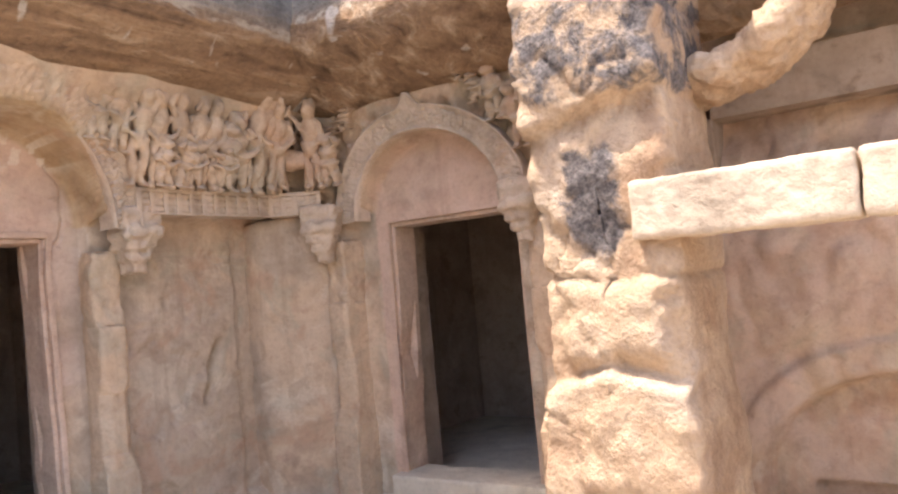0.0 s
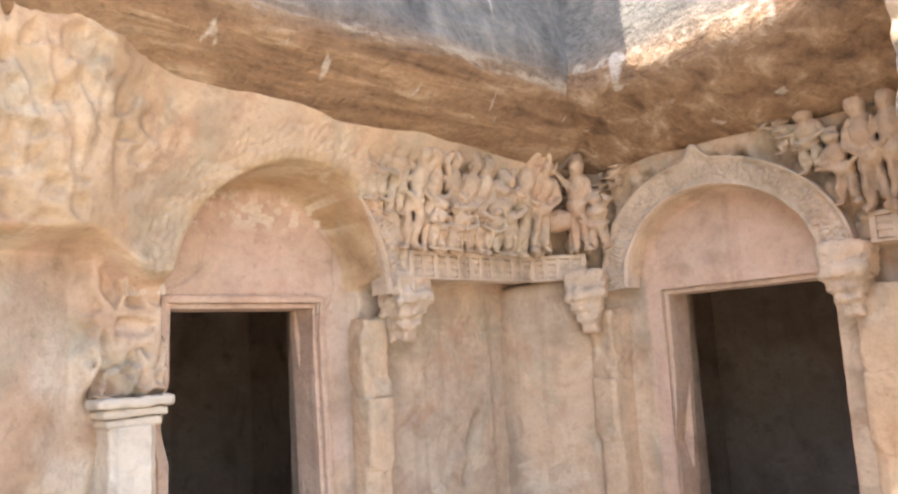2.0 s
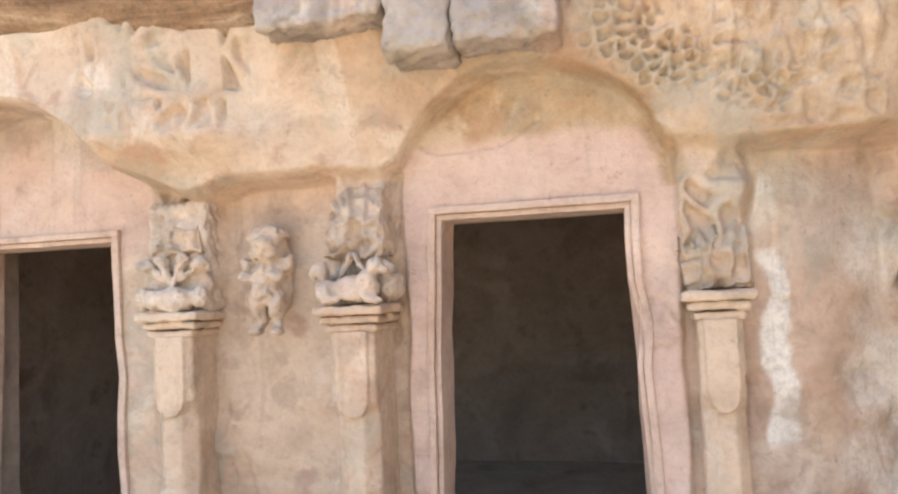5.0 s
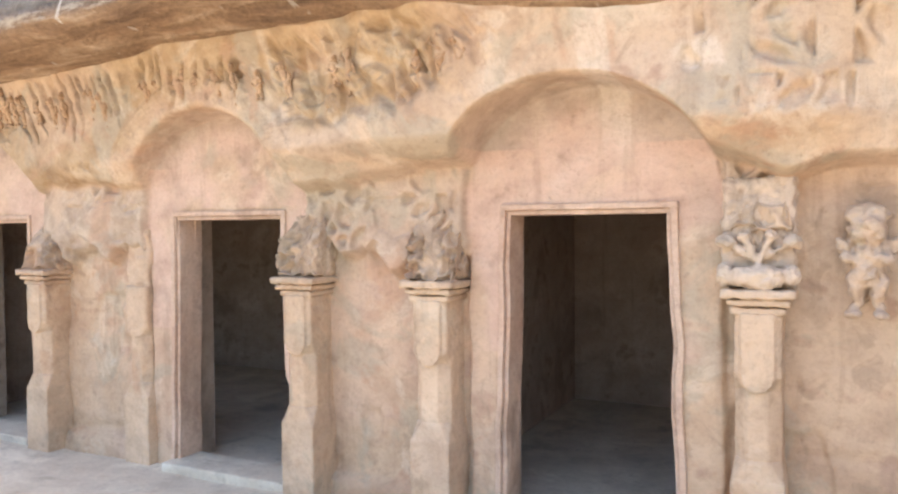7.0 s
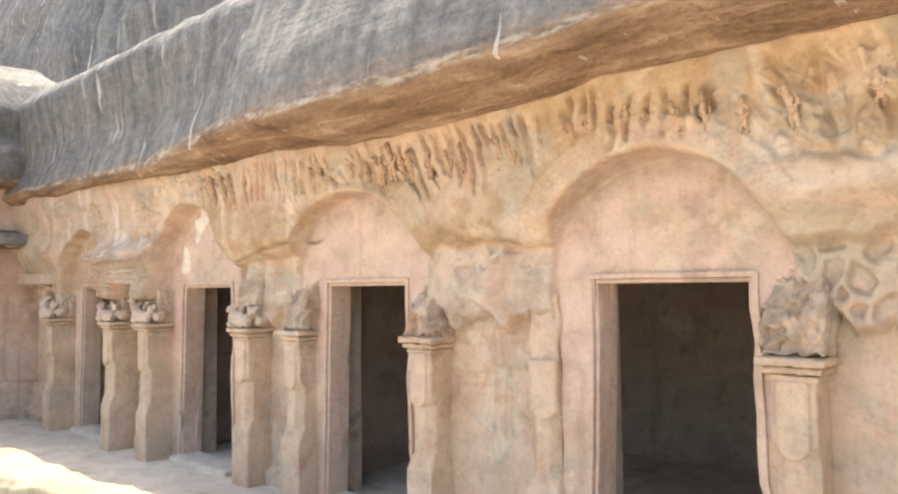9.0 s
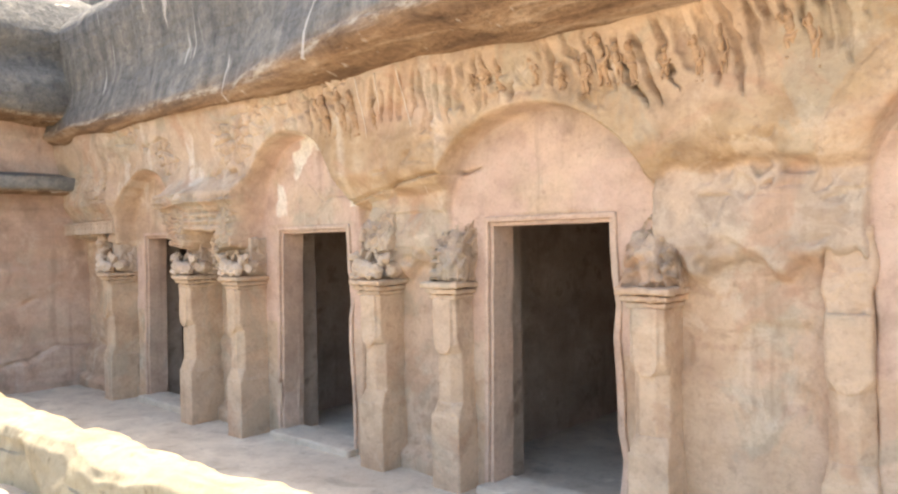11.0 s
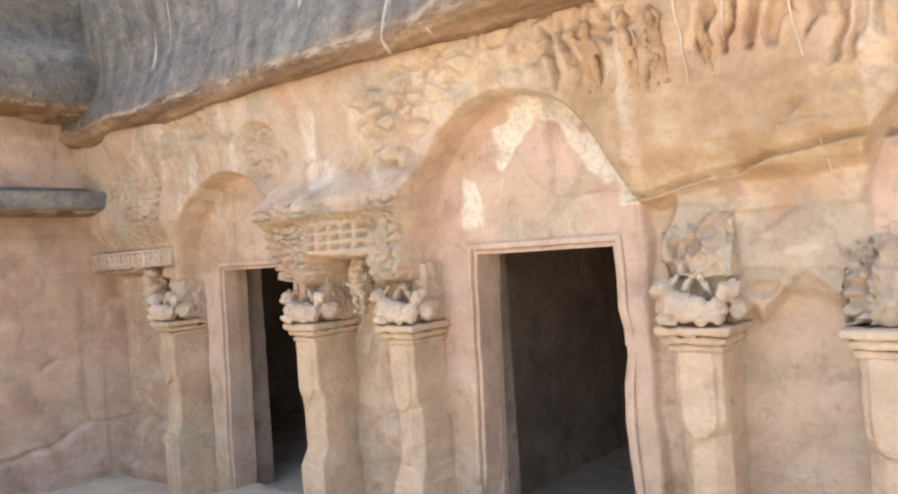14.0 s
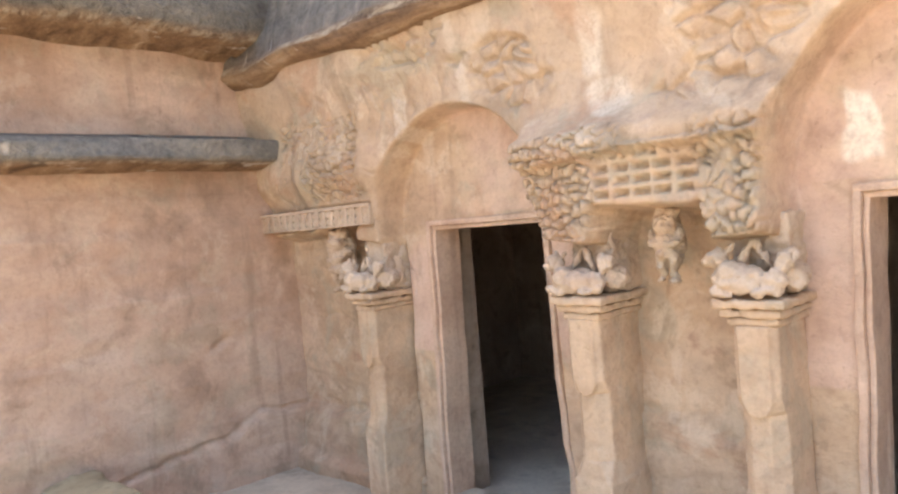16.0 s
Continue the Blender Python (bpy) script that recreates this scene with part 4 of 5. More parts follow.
            lump(bm, (s * w * 0.95, -0.03, 1.49), (0.05, 0.09, 0.06), (0, 0, 0), 12, 0.012, seed + 3)
            lump(bm, (s * w * 1.0, -0.12, 1.57), (0.04, 0.042, 0.04), (0, 0, 0), 10, 0.010, seed + 3)
            lump(bm, (s * w * 0.25, -0.10, 1.585), (0.016, 0.025, 0.075), (0, s * -30, 0), 8, 0.004, seed)
        lump(bm, (-flip * 0.10, -d - 0.01, 1.475), (0.05, 0.055, 0.055), (0, 0, 0), 10, 0.01, seed + 6)
        lump(bm, (-flip * 0.13, -d + 0.02, 1.56), (0.03, 0.035, 0.05), (0, 0, 0), 10, 0.01, seed + 7)
    elif style == "vine":
        for a in (-58, -24, 24, 58):
            s = math.sin(radians(a))
            lump(bm, (s * 0.085, -d + 0.01 + 0.03 * abs(s), 1.56 + 0.055 * math.cos(radians(a))), (0.019, 0.03, 0.095), (0, a, 0), 10, 0.005, 3)
            lump(bm, (s * 0.155, -d + 0.02, 1.575 + 0.10 * math.cos(radians(a))), (0.036, 0.04, 0.024), (0, a * 0.4, 0), 10, 0.006, 4)
        lump(bm, (0, -d, 1.47), (0.13, 0.07, 0.06), (0, 0, 0), 14, 0.012, seed)
        box(bm, -w, w, -0.085, 0.25, 1.41, 1.95, 0.03, 3, 0.012, seed)
        for s in (-1, 1):
            lump(bm, (s * w * 0.9, -d + 0.02, 1.48), (0.04, 0.05, 0.06), (0, 0, 0), 10, 0.012, seed)
            lump(bm, (s * w * 0.95, -d + 0.03, 1.64), (0.045, 0.05, 0.03), (0, 0, 0), 10, 0.012, seed)
    else:
        erode(bm, -w, w, -d + 0.005, 0.25, 1.41, 1.90, seed)
    words = {"animal": "carved crouching animals", "vine": "drooping leaves over a rounded bell", "worn": "eroded honeycomb stone"}[style]
    if style == "worn":
        part("capital", bm, WORNCAP, th, words, smooth=True)
    else:
        fused("capital", bm, CAPITAL, th, words, voxel=0.008, wear=0.011, seed=seed)
        if style == "vine" or x > -10:
            bm = bmesh.new()
            erode(bm, -w + 0.01, w - 0.01, -d + 0.03, 0.25, 1.62 if style == "animal" else 1.68, 2.06, seed + 2, 0.9)
            part("impost", bm, WORNCAP, th, "broken weathered block", smooth=True)
    return th


def blocks(name, boxes, mat, label, category, kind="structure"):
    bm = bmesh.new()
    for b in boxes:
        box(bm, *b)
    return tagged(part(name, bm, mat), label, category, kind=kind)


WORN = sandstone("ochre_frieze_stone", [(0.42, 0.265, 0.155), (0.52, 0.35, 0.215), (0.55, 0.41, 0.28)], (0.36, 0.22, 0.13))
GREYBLOCK = sandstone("grey_mortared_stone", [(0.30, 0.245, 0.195), (0.42, 0.35, 0.285), (0.36, 0.29, 0.235)], (0.22, 0.17, 0.13), patchy=0.70)

# ---- the large structure ----
main_wall()
wing_wall()
swept("cliff_north", np.arange(-15.2, 5.6, 0.03), main_profile, CLIFF, lambda a, o: (a, -o), 0.07, 421, "brown bedded overhang under a grey weathered cliff", rows=150, face_from=4, flip=False)
swept("cliff_east", np.arange(-7.0, 1.0, 0.03), wing_profile, CLIFF, lambda a, o: (4.72 - o, a), 0.07, 431, "brown bedded overhang turning the corner", rows=120, face_from=4, flip=True)
end_wall()

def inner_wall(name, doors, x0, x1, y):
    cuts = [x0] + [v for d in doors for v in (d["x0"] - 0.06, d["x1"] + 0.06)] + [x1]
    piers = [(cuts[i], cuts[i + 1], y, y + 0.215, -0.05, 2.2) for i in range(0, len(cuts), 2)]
    blocks(name, piers + [(x0, x1, y, y + 0.303, HEAD - 0.03, 2.25)], CHAMBER, "darker brown inner side of the rock wall", "rock wall")


inner_wall("wall_inner", DOORS[:6], LEFT_END - 0.4, 1.2, 0.246)
inner_wall("wall_inner_corner", DOORS[6:], 1.202, 4.6, 0.606)
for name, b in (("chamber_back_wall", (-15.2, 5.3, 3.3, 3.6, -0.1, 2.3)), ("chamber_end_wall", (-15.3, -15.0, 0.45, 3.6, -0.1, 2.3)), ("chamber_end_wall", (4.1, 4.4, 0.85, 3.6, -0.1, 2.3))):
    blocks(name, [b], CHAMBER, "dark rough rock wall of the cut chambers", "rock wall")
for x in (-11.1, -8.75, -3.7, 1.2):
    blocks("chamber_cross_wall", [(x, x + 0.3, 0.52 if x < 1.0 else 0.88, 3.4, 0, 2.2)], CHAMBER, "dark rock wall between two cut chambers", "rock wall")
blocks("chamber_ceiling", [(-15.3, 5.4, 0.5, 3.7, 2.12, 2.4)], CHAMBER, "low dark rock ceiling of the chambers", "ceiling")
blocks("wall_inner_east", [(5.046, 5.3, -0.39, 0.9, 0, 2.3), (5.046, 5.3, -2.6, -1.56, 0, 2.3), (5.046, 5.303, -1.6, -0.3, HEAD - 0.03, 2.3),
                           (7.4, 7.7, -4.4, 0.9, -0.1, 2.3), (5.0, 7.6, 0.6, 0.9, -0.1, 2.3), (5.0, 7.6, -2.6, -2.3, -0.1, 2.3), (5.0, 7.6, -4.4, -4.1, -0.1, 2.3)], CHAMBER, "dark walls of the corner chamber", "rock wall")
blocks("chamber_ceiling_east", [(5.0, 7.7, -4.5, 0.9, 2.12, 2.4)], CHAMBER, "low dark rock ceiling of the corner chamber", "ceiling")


def sheet(name, x0, x1, y0, y1, z, step, rough, mat, label, category):
    x, y = np.meshgrid(np.arange(x0, x1 + step, step), np.arange(y0, y1 + step, step), indexing="ij")
    h = z + rough * fbm(x * 0.8, y * 0.8, 0, 4, 601)
    return tagged(new(name, grid_mesh(name, np.stack([x, y, h], -1), mat)), label, category, kind="structure")


sheet("floor", -15.4, 8.0, -1.70, 3.7, 0.0, 0.05, 0.012, FLOOR, "dusty grey veranda and chamber floor of worn rock", "floor")
bm = bmesh.new()
bmesh.ops.create_grid(bm, x_segments=40, y_segments=40, size=1500)
for v in bm.verts:
    v.co.z = -0.04
tagged(part("ground", bm, EARTH), "dry trodden earth of the court", "ground", kind="structure")

for i, d in enumerate(DOORS):
    door_frame(i + 1, pose((d["x0"] + d["x1"]) / 2, d["y"], 0), d["x1"] - d["x0"])
door_frame(8, pose(4.80, (WING["y0"] + WING["y1"]) / 2, 0, 0, 0, -90), WING["y1"] - WING["y0"])


# ---- the pier, the beam and the rock beyond ----
def pier():
    """A thick broken end of the wing, blackened above, with a rounded stump at its foot."""
    zs, n = np.arange(-0.05, 3.3, 0.02), 160
    a = np.linspace(0, 2 * np.pi, n)
    z, ang = np.meshgrid(zs, a, indexing="ij")
    hx = 0.30 + 0 * z
    hy = 0.30 + 0.04 * ease(0.6, 1.0, 1.6 - z) + 0 * z
    k = 13.0
    r = (np.abs(np.cos(ang) / hx) ** k + np.abs(np.sin(ang) / hy) ** k) ** (-1 / k)
    x, y = 3.98 + r * np.cos(ang), -2.50 + r * np.sin(ang)
    stump = hump(-1, 0.98, 0.02, z + 0.25 * np.abs(y + 2.5)) * (x < 3.95)
    ledge = hump(2.02, 4, 0.018, z + 0.25 * (y + 2.5)) * (x < 3.95)
    swell = 0.10 * stump + 0.09 * ledge + 0.05 * hump(1.55, 1.95, 0.1, z) + 0.07 * hump(1.0, 1.32, 0.06, z) * hump(-2.75, -2.3, 0.05, y)
    rough = 0.026 * fbm(x * 2.2, y * 2.2, z * 2.2, 5, 701) + 0.017 * fbm(x * 9, y * 9, z * 9, 4, 711)
    seam = np.abs(z - 1.36 - 0.05 * fbm(y * 3, 0.0, 1.0, 3, 721) - 0.1 * (y + 2.5))
    rough = rough - 0.03 * (1 - ease(0.004, 0.02, seam)) - 0.02 * (1 - ease(0.0, 0.05, np.abs(fbm(y * 1.6 + 3, z * 1.6, 4.0, 4, 723))))
    x = x - (swell + rough) * np.where(x < 3.95, 1, 0.3)
    y = y + rough * np.sign(np.sin(ang)) * 0.7
    soot = (hump(2.02, 2.5, 0.08, z) * 0.55 + hump(1.40, 1.92, 0.12, z) * hump(-2.62, -2.32, 0.10, y) * 0.70 + 0.6 * ease(2.5, 2.7, z)).clip(0, 0.75)
    ob = new("pier", grid_mesh("pier", np.stack([x, y, z], -1), SOOT, flip=True, layers={"soot": soot}))
    return tagged(ob, "broken sandstone pier with soot-black upper face and pale stump", "pier", kind="structure")


pier()


def beam(y0, y1, seed):
    bm = bmesh.new()
    box(bm, 3.60, 3.90, y0, y1, 1.47, 1.70, 0.018, 9, 0.006, seed)
    return tagged(fused("stone_beam", bm, BLOCK, voxel=0.011, wear=0.003, seed=seed), "dressed pale sandstone beam resting on the pier", "stone beam", "beams beside the pier")


beam(-3.42, -2.64, 3)
beam(-4.5, -3.428, 8)
bm = bmesh.new()
box(bm, 3.62, 4.3, -5.0, -4.4, -0.05, 1.468, 0.04, 8, 0.02, 4)
tagged(part("pier_east", bm, SOOT), "rough sandstone pier under the beam's far end", "pier", kind="structure")

# parapet along the veranda's edge
def parapet():
    xs = np.arange(-14.4, -6.6, 0.03)
    prof = np.array([(-1.50, -0.05), (-1.53, 0.2), (-1.55, 0.36), (-1.60, 0.405), (-1.75, 0.415), (-1.90, 0.40), (-1.96, 0.34), (-1.98, 0.15), (-2.0, -0.06)])
    s = np.linspace(0, len(prof) - 1, 60)
    py, pz = np.interp(s, range(len(prof)), prof[:, 0]), np.interp(s, range(len(prof)), prof[:, 1])
    x, y = np.meshgrid(xs, py, indexing="ij")
    z = np.repeat(pz[None], len(xs), 0)
    n = fbm(x * 2.1, y * 3, z * 3, 5, 801)
    z = z + 0.05 * n * (z > 0.2)
    y = y + 0.08 * fbm(x * 1.5, z * 2, 0, 4, 811)
    return tagged(new("parapet", grid_mesh("parapet", np.stack([x, y, z], -1), PARAPET)), "low pale stone parapet with a broken sunlit top", "parapet", kind="structure")


parapet()

# ---- pilasters ----
for x, y, w, style in ((-13.17, -0.10, 0.205, "animal"), (-11.45, -0.10, 0.24, "animal"), (-10.60, -0.10, 0.24, "animal"), (-8.90, 0.0, 0.28, "animal"), (-8.15, 0.0, 0.28, "worn"),
                       (-6.66, 0.02, 0.27, "worn"), (-5.68, 0.12, 0.27, "plain"), (-4.12, 0.0, 0.27, "worn"), (-3.18, 0.0, 0.28, "worn"), (-1.44, 0.02, 0.27, "vine"),
                       (-0.51, -0.04, 0.26, "animal"), (1.02, 0.08, 0.22, "worn"), (1.93, 0.34, 0.24, "worn")):
    pilaster(x, y, w, style, int(abs(x) * 10) % 17)

pilaster(3.22, 0.385, 0.22, "plain", 4)
pilaster(0, 0, 0.22, "plain", 6, at=pose(4.72, -0.17, 0, 0, 0, -90))
pilaster(0, 0, 0.26, "plain", 9, at=pose(4.80, -1.70, 0, 0, 0, -90))


# ---- carved figures: plain worn shapes ----
def figure(seed, rough=0.006, blunt=1.0):
    """A standing relief figure 0.43 m high, its back sunk in the wall behind y = 0."""
    rnd = random.Random(seed)
    bm = bmesh.new()
    sway = rnd.uniform(-0.02, 0.02)
    lump(bm, (sway * 1.4, -0.035, 0.385), (0.040 * blunt, 0.042, 0.046), (0, 0, 0), 10, rough, seed)
    lump(bm, (sway * 1.5, -0.02, 0.425), (0.034, 0.034, 0.022), (0, 0, 0), 8, rough, seed)
    lump(bm, (sway, -0.03, 0.285), (0.052 * blunt, 0.040, 0.075), (0, rnd.uniform(-8, 8), 0), 10, rough, seed + 1)
    lump(bm, (0, -0.03, 0.20), (0.056, 0.040, 0.045), (0, 0, 0), 10, rough, seed + 2)
    for s in (-1, 1):
        bend = rnd.uniform(-18, 18)
        lump(bm, (s * 0.027, -0.03, 0.10), (0.024, 0.03, 0.105), (rnd.uniform(-8, 8), bend * 0.5, 0), 8, rough, seed + 3)
        lump(bm, (s * 0.035, -0.045, 0.008), (0.026, 0.034, 0.014), (0, 0, 0), 6, rough, seed)
        up = rnd.random() < 0.4
        lump(bm, (s * 0.068, -0.04, 0.34 if up else 0.275), (0.017, 0.020, 0.062), (0, s * (38 if up else -14), 0), 8, rough, seed + 4)
        lump(bm, (s * (0.085 if up else 0.05), -0.058, 0.385 if up else 0.225), (0.015, 0.018, 0.042), (0, s * (-30 if up else 50), 0), 8, rough, seed + 5)
    return bm


def horse(seed):
    bm = bmesh.new()
    lump(bm, (0, -0.03, 0.19), (0.115, 0.05, 0.062), (0, 4, 0), 14, 0.008, seed)
    lump(bm, (-0.10, -0.035, 0.27), (0.045, 0.042, 0.085), (0, -24, 0), 10, 0.008, seed)
    lump(bm, (-0.155, -0.04, 0.32), (0.062, 0.036, 0.032), (0, -38, 0), 10, 0.006, seed)
    for x in (-0.09, -0.05, 0.07, 0.10):
        lump(bm, (x, -0.03 - 0.02 * (x in (-0.09, 0.10)), 0.075), (0.017, 0.02, 0.085), (0, x * 90, 0), 8, 0.005, seed)
    lump(bm, (0.125, -0.03, 0.15), (0.016, 0.02, 0.07), (0, 14, 0), 8, 0.004, seed)
    return bm


FIGURE_WORDS = "small worn figure carved in tan sandstone on the frieze"
kinds = []
for i in range(7):
    kinds.append(tagged(fused("carved_figure", figure(i), WORNCAP, wear=0.006, seed=i), FIGURE_WORDS, "relief figure", "figures of the frieze"))
worn_kinds = []
for i in range(5):
    worn_kinds.append(tagged(fused("carved_figure", figure(30 + i, 0.012, 1.0), WORN, voxel=0.009, wear=0.007, seed=i), "weathered stump of a figure in the ochre frieze", "relief figure", "figures of the frieze"))
free = {id(k): k for k in kinds + worn_kinds}


def put(kind, m):
    """The kind itself the first time, a copy after that."""
    if id(kind) in free:
        del free[id(kind)]
        kind.matrix_basis = m
        return kind
    return copy_thing(kind, m)


def sized(x, y, z, lean, turn, size):
    return pose(x, y, z, lean, 0, turn) @ Matrix.Diagonal((size[0], size[1], size[2], 1))


rnd = random.Random(12)
spots = [3.06, 3.18, 3.30, 3.42, 3.54, 3.66, 3.76, 3.87, 3.97, 4.08, 4.18]
for i, x in enumerate(spots):
    base = 2.07 if x > 3.28 else 2.07 + 0.42 * math.sqrt(max(0, 1 - ((x - 2.62) / 0.74) ** 2)) - 0.10
    tall = (2.65 - 0.05 * float(ease(3.7, 4.2, x)) - base) / 0.45
    ob = put(kinds[i % 7], sized(x, 0.085 - 0.10 * (base - 2.07), base, 16, rnd.uniform(-8, 8), (rnd.uniform(1.1, 1.3), 1.4, tall)))
for i, (x, low) in enumerate(((3.36, 0), (3.60, 0), (3.82, 0), (3.48, 0))):
    put(kinds[(i + 3) % 7], sized(x + 0.05, 0.035, 2.07, 16, rnd.uniform(-20, 20), (0.75, 1.0, 0.48)))
for i, (x, y, turn) in enumerate(((4.27, 0.02, -25), (4.50, -0.16, -60), (4.56, -0.28, -80))):
    put(kinds[(i + 5) % 7], sized(x, y, 2.09, 15, turn, (1.05, 1.3, 1.02)))
ride = tagged(fused("carved_horse", horse(5), WORNCAP), "small horse carved in tan sandstone on the frieze", "relief animal")
ride.matrix_basis = sized(4.42, -0.04, 2.06, 14, -58, (1.2, 1.3, 1.15))
for i, (y, base, top) in enumerate(((0.10, 2.30, 2.56), (0.0, 2.30, 2.56), (-0.12, 2.28, 2.55), (-0.25, 2.36, 2.54), (-0.38, 2.44, 2.56), (-1.42, 2.42, 2.56), (-1.53, 2.30, 2.56), (-1.66, 2.12, 2.55),
                                    (-1.78, 2.07, 2.53), (-1.90, 2.07, 2.53), (-2.02, 2.07, 2.5))):
    x = 4.66 - 0.30 * float(ease(-0.35, 0.30, y)) - 0.10 * float(ease(2.0, 2.7, base))
    put(kinds[(i * 2 + 1) % 7], sized(x + 0.03, y, base, 14, -90 + rnd.uniform(-14, 14), (rnd.uniform(0.9, 1.1), 1.1, (top - base) / 0.45)))
for i, x in enumerate(np.arange(-9.3, -2.75, 0.115)):
    x = float(x) + rnd.uniform(-0.03, 0.03)
    near = min(DOORS, key=lambda d: abs(d["c"] - x))
    arch = SPRING + (near["crown"] - SPRING) * math.sqrt(max(0, 1 - ((x - near["c"]) / near["w"]) ** 2)) if abs(x - near["c"]) < near["w"] else 0
    base = max(2.50 + rnd.uniform(-0.05, 0.05), arch + 0.10)
    if rnd.random() < 0.35:
        continue
    put(worn_kinds[i % 5], sized(x, float(frieze_front(x, base)) + 0.045, base, 16, rnd.uniform(-25, 25), (rnd.uniform(0.55, 0.8), 0.85, (2.84 - base) / 0.45)))
for i, x in enumerate((0.98, 1.12, 1.30, 1.55)):
    put(worn_kinds[i % 5], sized(x, -0.145 + 0.05 * (x > 1.5), 2.36, 14, rnd.uniform(-15, 15), (1.0, 0.55, 0.66)))


def dwarf(seed):
    """A squat big-headed figure with a round belly and bent legs, 0.5 m high."""
    bm = bmesh.new()
    lump(bm, (0, -0.05, 0.40), (0.085, 0.075, 0.085), (0, 0, 0), 16, 0.014, seed)
    lump(bm, (0, -0.03, 0.47), (0.10, 0.06, 0.05), (0, 0, 0), 14, 0.016, seed + 1)
    lump(bm, (0, -0.045, 0.265), (0.075, 0.065, 0.085), (0, 0, 0), 14, 0.012, seed + 2)
    lump(bm, (0, -0.05, 0.20), (0.07, 0.06, 0.06), (0, 0, 0), 14, 0.012, seed + 3)
    for s in (-1, 1):
        lump(bm, (s * 0.095, -0.035, 0.31), (0.035, 0.04, 0.062), (0, s * 28, 0), 10, 0.010, seed)
        lump(bm, (s * 0.065, -0.085, 0.262), (0.058, 0.028, 0.026), (0, s * -12, 0), 10, 0.008, seed)
        lump(bm, (s * 0.05, -0.045, 0.125), (0.040, 0.045, 0.075), (0, s * 14, 0), 10, 0.010, seed)
        lump(bm, (s * 0.042, -0.035, 0.05), (0.026, 0.03, 0.06), (0, s * -24, 0), 10, 0.008, seed)
        lump(bm, (s * 0.055, -0.055, 0.005), (0.042, 0.04, 0.018), (0, s * 10, 0), 8, 0.006, seed)
    lump(bm, (0, 0.02, 0.28), (0.10, 0.06, 0.22), (0, 0, 0), 12, 0.02, seed)
    return bm


for k, (x, y, z, size, words) in enumerate(((-0.985, 0.02, 1.30, 0.98, "stout hanging dwarf figure carved between two pilasters"), (-11.03, -0.10, 1.47, 0.66, "small bust bracket carved under the relief block"),
                             (-13.62, -0.05, 1.40, 0.86, "small flying figure bracket under the railing course"))):
    ob = fused("bracket_figure", dwarf(11 + k), WORNCAP, wear=0.013, seed=k)
    ob.matrix_basis = sized(x, y, z, 0, 0, (size, size * 1.2, size))
    tagged(ob, words, "relief figure", "bracket figures")


def scroll(x, y, z, turn, size, label):
    """The curled stop at the foot of an arch band."""
    bm = bmesh.new()
    for i, (wide, out, z0, z1) in enumerate(((0.12, 0.10, 0.02, 0.13), (0.115, 0.115, -0.05, 0.025), (0.095, 0.09, -0.11, -0.045), (0.07, 0.06, -0.17, -0.105), (0.05, 0.035, -0.24, -0.165))):
        box(bm, -wide, wide, -out, 0.10, z0, z1, 0.022, 7, 0.012, i * 3 + int(x * 5))
    ob = fused("arch_stop", bm, CAPITAL, voxel=0.011, wear=0.014)
    ob.matrix_basis = sized(x, y, z, 0, turn, (size, size, size))
    return tagged(ob, label, "carved stop", "arch stops")


scroll(3.34, 0.16, 1.82, 0, 1.0, "curled sandstone stop at the arch band's foot")
scroll(4.50, -0.16, 1.82, -60, 1.0, "curled sandstone stop at the arch band's foot")
scroll(4.66, -1.60, 1.80, -90, 0.95, "broken sandstone stop at the arch band's foot")


def arch_band(m, w, crown, label, lost=4.0):
    """A raised band of cut foliage round a niche, with a small pointed tip; m puts the niche's middle on the wall."""
    n, k = 420, 26
    a = np.linspace(-0.06, math.pi + 0.06, n)
    s = np.linspace(0, 1, k)
    ang, t = np.meshgrid(a, s, indexing="ij")
    grow = 1.0 + 0.30 * np.interp(t, [0, 0.08, 0.92, 1], [0, 0.0, 1, 1])
    lift = np.interp(t, [0, 0.06, 0.14, 0.18, 0.82, 0.86, 0.94, 1], [0.16, 0.0, 0.0, 0.014, 0.014, 0.0, 0.0, 0.10])
    fa, fb = cells(ang * w / 0.030, t * 5.5, 71)
    fc, fd = cells(ang * w / 0.055 + 3, t * 3.0, 72)
    inner = hump(0.2, 0.8, 0.02, t)
    lift = lift + inner * (0.012 * (1 - ease(0.05, 0.35, fb - fa)) + 0.008 * (1 - ease(0.05, 0.3, fd - fc)))
    tip = 0.09 * np.exp(-((ang - math.pi / 2) / 0.07) ** 2) * ease(0.6, 1, t)
    x = np.cos(ang) * w * grow
    z = SPRING + np.sin(ang) * ((crown - SPRING) + w * (grow - 1) * 0.85) + tip
    lean = 0.22 * ease(2.0, 2.8, z) * 0.6
    y = lift - lean + 0.006 * fbm(x * 9, z * 9, 0, 2, 75) + 0.14 * ease(lost, lost + 0.5, ang + 0.1 * fbm(x * 5, z * 5, 0, 2, 76))
    ob = new("arch_trim", grid_mesh("arch_trim", np.stack([x, y, z], -1), CAPITAL, flip=False))
    ob.matrix_basis = m
    return tagged(ob, label, "arch band", kind="structure")


arch_band(pose(2.62, 0.055, 0), 0.55, 2.42, "raised arch band of worn foliage carving", 2.1)
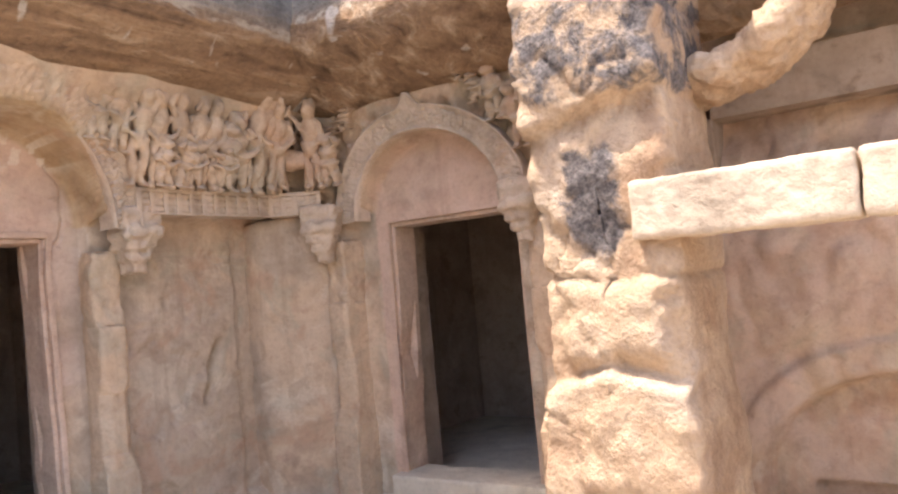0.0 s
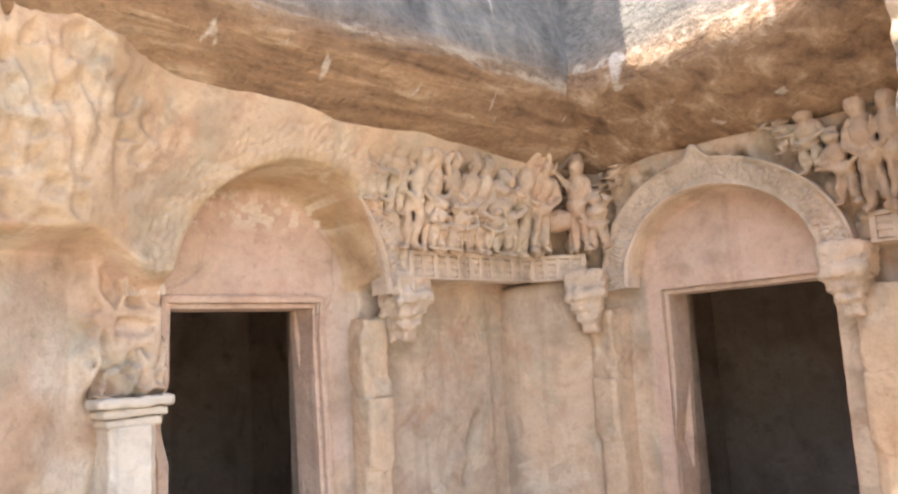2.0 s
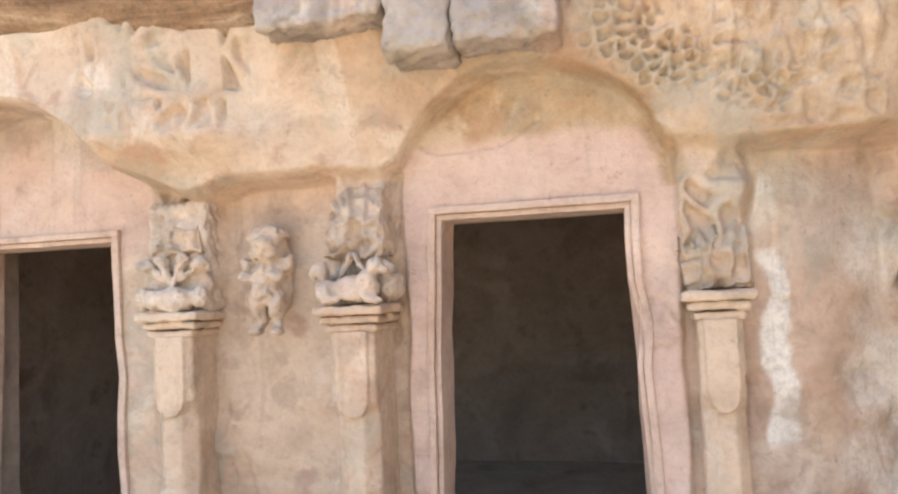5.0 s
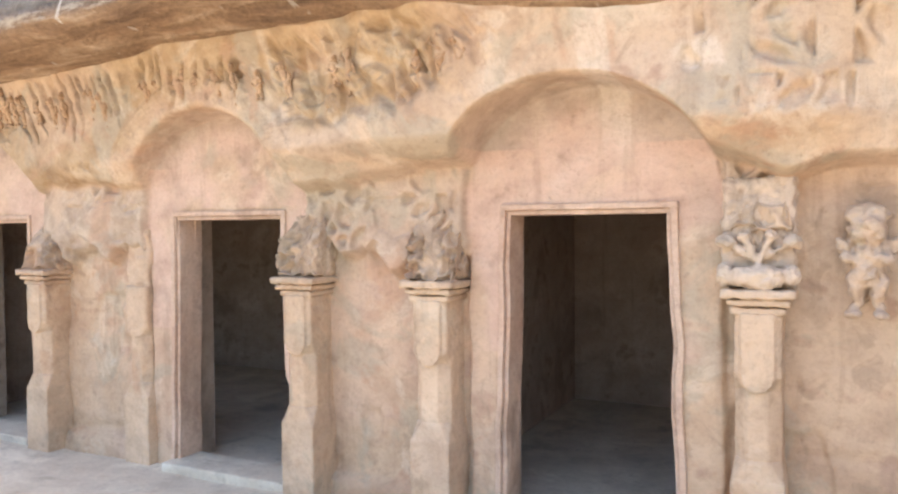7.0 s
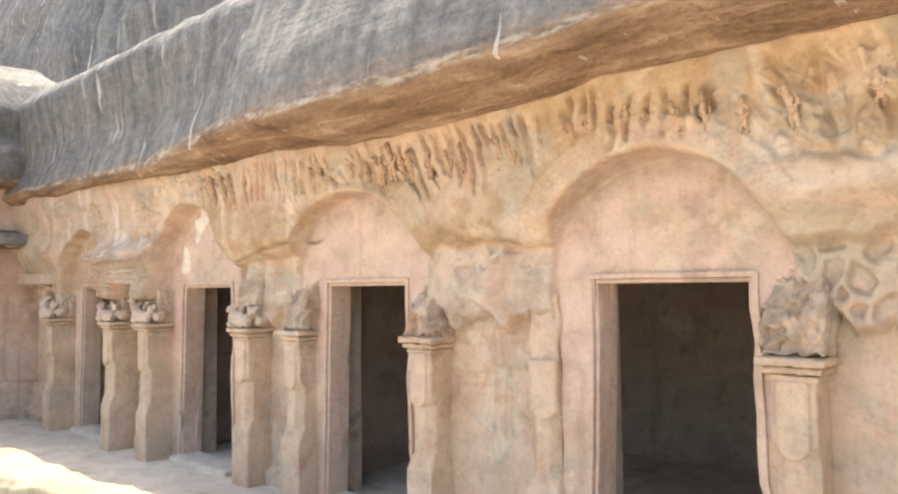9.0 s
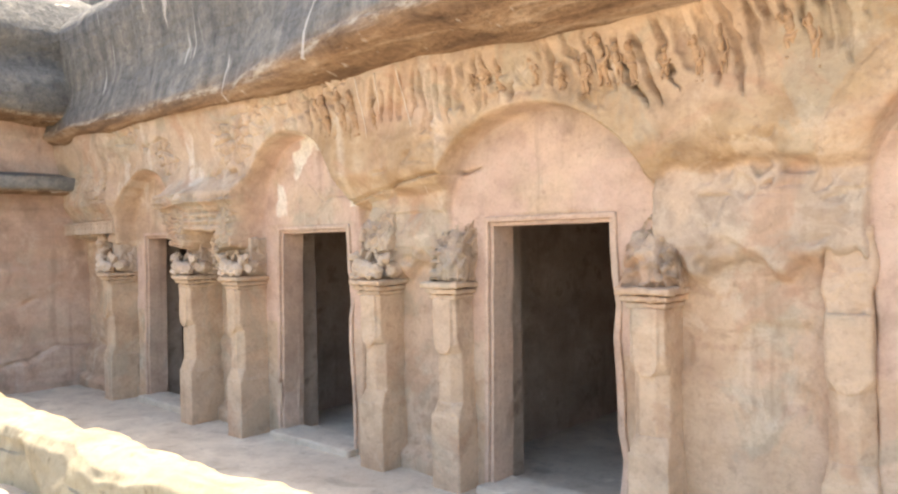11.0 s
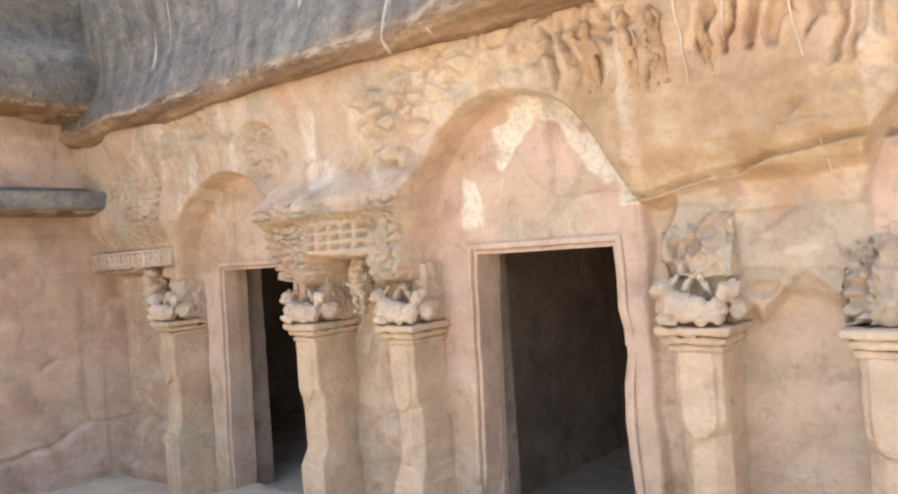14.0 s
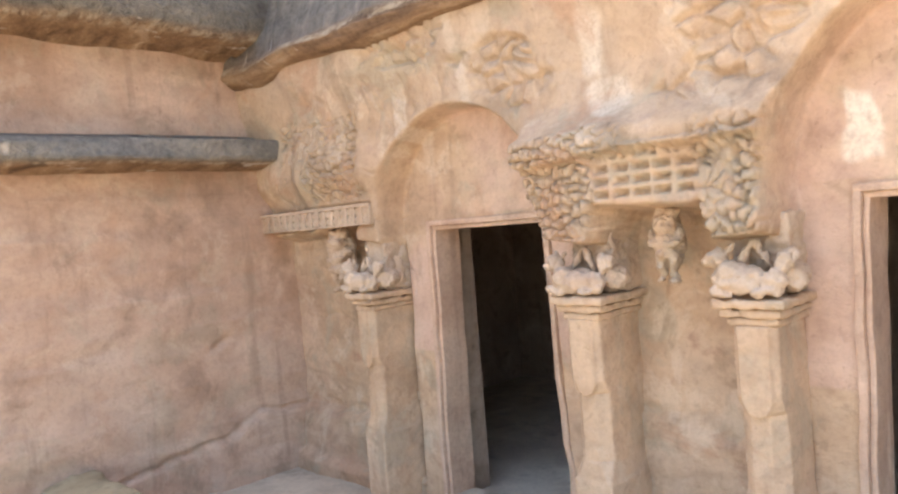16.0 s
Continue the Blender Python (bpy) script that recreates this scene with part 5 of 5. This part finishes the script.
arch_band(pose(4.595, WING["c"], 0, 0, 0, -90), 0.56, 2.33, "raised arch band of crisp foliage carving")


def railing(m, length, high, rails, label):
    """A carved railing course: slab, posts and lens-shaped bars."""
    th = tagged(new("railing_relief"), label, "carved railing", "railing courses")
    th.matrix_world = m
    bm = bmesh.new()
    box(bm, 0, length, 0.0, 0.12, 0, high, 0.006, 5, 0.003, 2)
    part("slab", bm, CAPITAL, th)
    bm = bmesh.new()
    box(bm, 0, length, -0.026, 0.01, high - 0.022, high, 0.006, 5, 0.003, 4)
    part("coping", bm, CAPITAL, th)
    bm = bmesh.new()
    box(bm, 0, length, -0.022, 0.01, 0, 0.014, 0.005, 5, 0.003, 4)
    part("sill", bm, CAPITAL, th)
    count = int(length / 0.085)
    for i in range(count + 1):
        x = (length - 0.03) * i / count
        bm = bmesh.new()
        box(bm, x, x + 0.03, -0.02, 0.01, 0.012, high - 0.02, 0.004, 2, 0.002, i)
        part("post", bm, CAPITAL, th)
        if i == count:
            break
        for j in range(rails):
            z = 0.012 + (high - 0.034) * (j + 0.5) / rails
            bm = bmesh.new()
            box(bm, x + 0.028, x + (length - 0.03) / count + 0.002, -0.012, 0.01, z - (high - 0.034) / rails * 0.30, z + (high - 0.034) / rails * 0.30, 0.004, 0)
            part("bar", bm, CAPITAL, th)
    return th


railing(pose(3.30, 0.075, 1.905), 0.98, 0.15, 3, "carved stone railing course below the frieze figures")
railing(pose(4.265, 0.075, 1.905, 0, 0, -47), 0.34, 0.15, 3, "short carved railing course turning the corner")
railing(pose(4.66, -1.72, 1.905, 0, 0, -90), 0.42, 0.15, 3, "carved railing course beside the pier")
railing(pose(-14.46, -0.185, 1.85), 1.36, 0.14, 2, "carved railing course at the veranda's end")

# ---- repair blocks above the second doorway ----
for x0, x1, z0, z1, s in ((-0.80, -0.245, 2.575, 2.86, 1), (-0.235, 0.045, 2.41, 2.86, 2), (0.055, 0.475, 2.42, 2.70, 3), (0.06, 0.40, 2.705, 2.95, 4)):
    bm = bmesh.new()
    box(bm, x0, x1, -0.47, -0.12, z0, z1, 0.02, 7, 0.016, s * 5)
    tagged(fused("repair_block", bm, GREYBLOCK, wear=0.010, voxel=0.012, seed=s), "grey mortared stone block patching the broken brow", "stone block", "repair blocks")


# ---- the rib of rock over the beam, and the rock behind the cliff ----
bm = bmesh.new()
for i in range(26):
    a = i / 25
    yy = -2.70 - 0.62 * math.sin(a * 1.75)
    zz = 2.14 + 0.55 * (1 - math.cos(a * 1.75)) - 0.05 * math.sin(a * 3.1)
    lump(bm, (4.16 + 0.02 * math.sin(i), yy, zz), (0.24, 0.115, 0.10), (0, 0, 0), 10, 0.018, i)
lump(bm, (4.55, -2.95, 2.75), (0.35, 0.50, 0.30), (0, 0, 0), 18, 0.03, 7)
tagged(fused("rock_rib", bm, SOOT, voxel=0.016, wear=0.016), "curved rib of pale sandstone over the beam", "rock", kind="structure")


def back_profile(x):
    return [(0.8, 3.2), (0.45, 5.0), (0.1, 7.0), (-0.5, 9.5), (-1.5, 13.0), (-14, 16)]


swept("cliff_back", np.arange(-90, -8.5, 0.14), back_profile, CLIFF, lambda a, o: (a, 2.6 - o), 0.30, 451, "grey and reddish rock rising behind the cave brow", rows=90, face_from=0)


# ---- pale dry roots hanging over the frieze ----
def root(x, z0, z1, drift, seed):
    bm = bmesh.new()
    n, sides = 22, 5
    rings = []
    for i in range(n):
        k = i / (n - 1)
        z = z1 + (z0 - z1) * k
        xx = x + drift * k + 0.012 * noise.noise(Vector((seed, k * 5, 0)))
        y = float(frieze_front(xx, z)) - 0.012
        r = 0.0055 * (1 - 0.6 * k)
        rings.append([bm.verts.new((xx + r * math.cos(2 * math.pi * j / sides), y + r * math.sin(2 * math.pi * j / sides), z)) for j in range(sides)])
    for a, b in zip(rings, rings[1:]):
        for j in range(sides):
            bm.faces.new((a[j], a[(j + 1) % sides], b[(j + 1) % sides], b[j]))
    bm.faces.new(rings[0][::-1])
    bm.faces.new(rings[-1])
    return tagged(part("dry_root", bm, PALE, smooth=True), "thin pale dry root hanging down the weathered frieze", "root", "roots on the frieze")


for x, z0, z1, drift, seed in ((-8.42, 2.02, 2.88, 0.10, 1), (-8.85, 2.45, 2.88, 0.02, 2), (-8.64, 2.60, 2.88, -0.02, 3)):
    root(x, z0, z1, drift, seed)
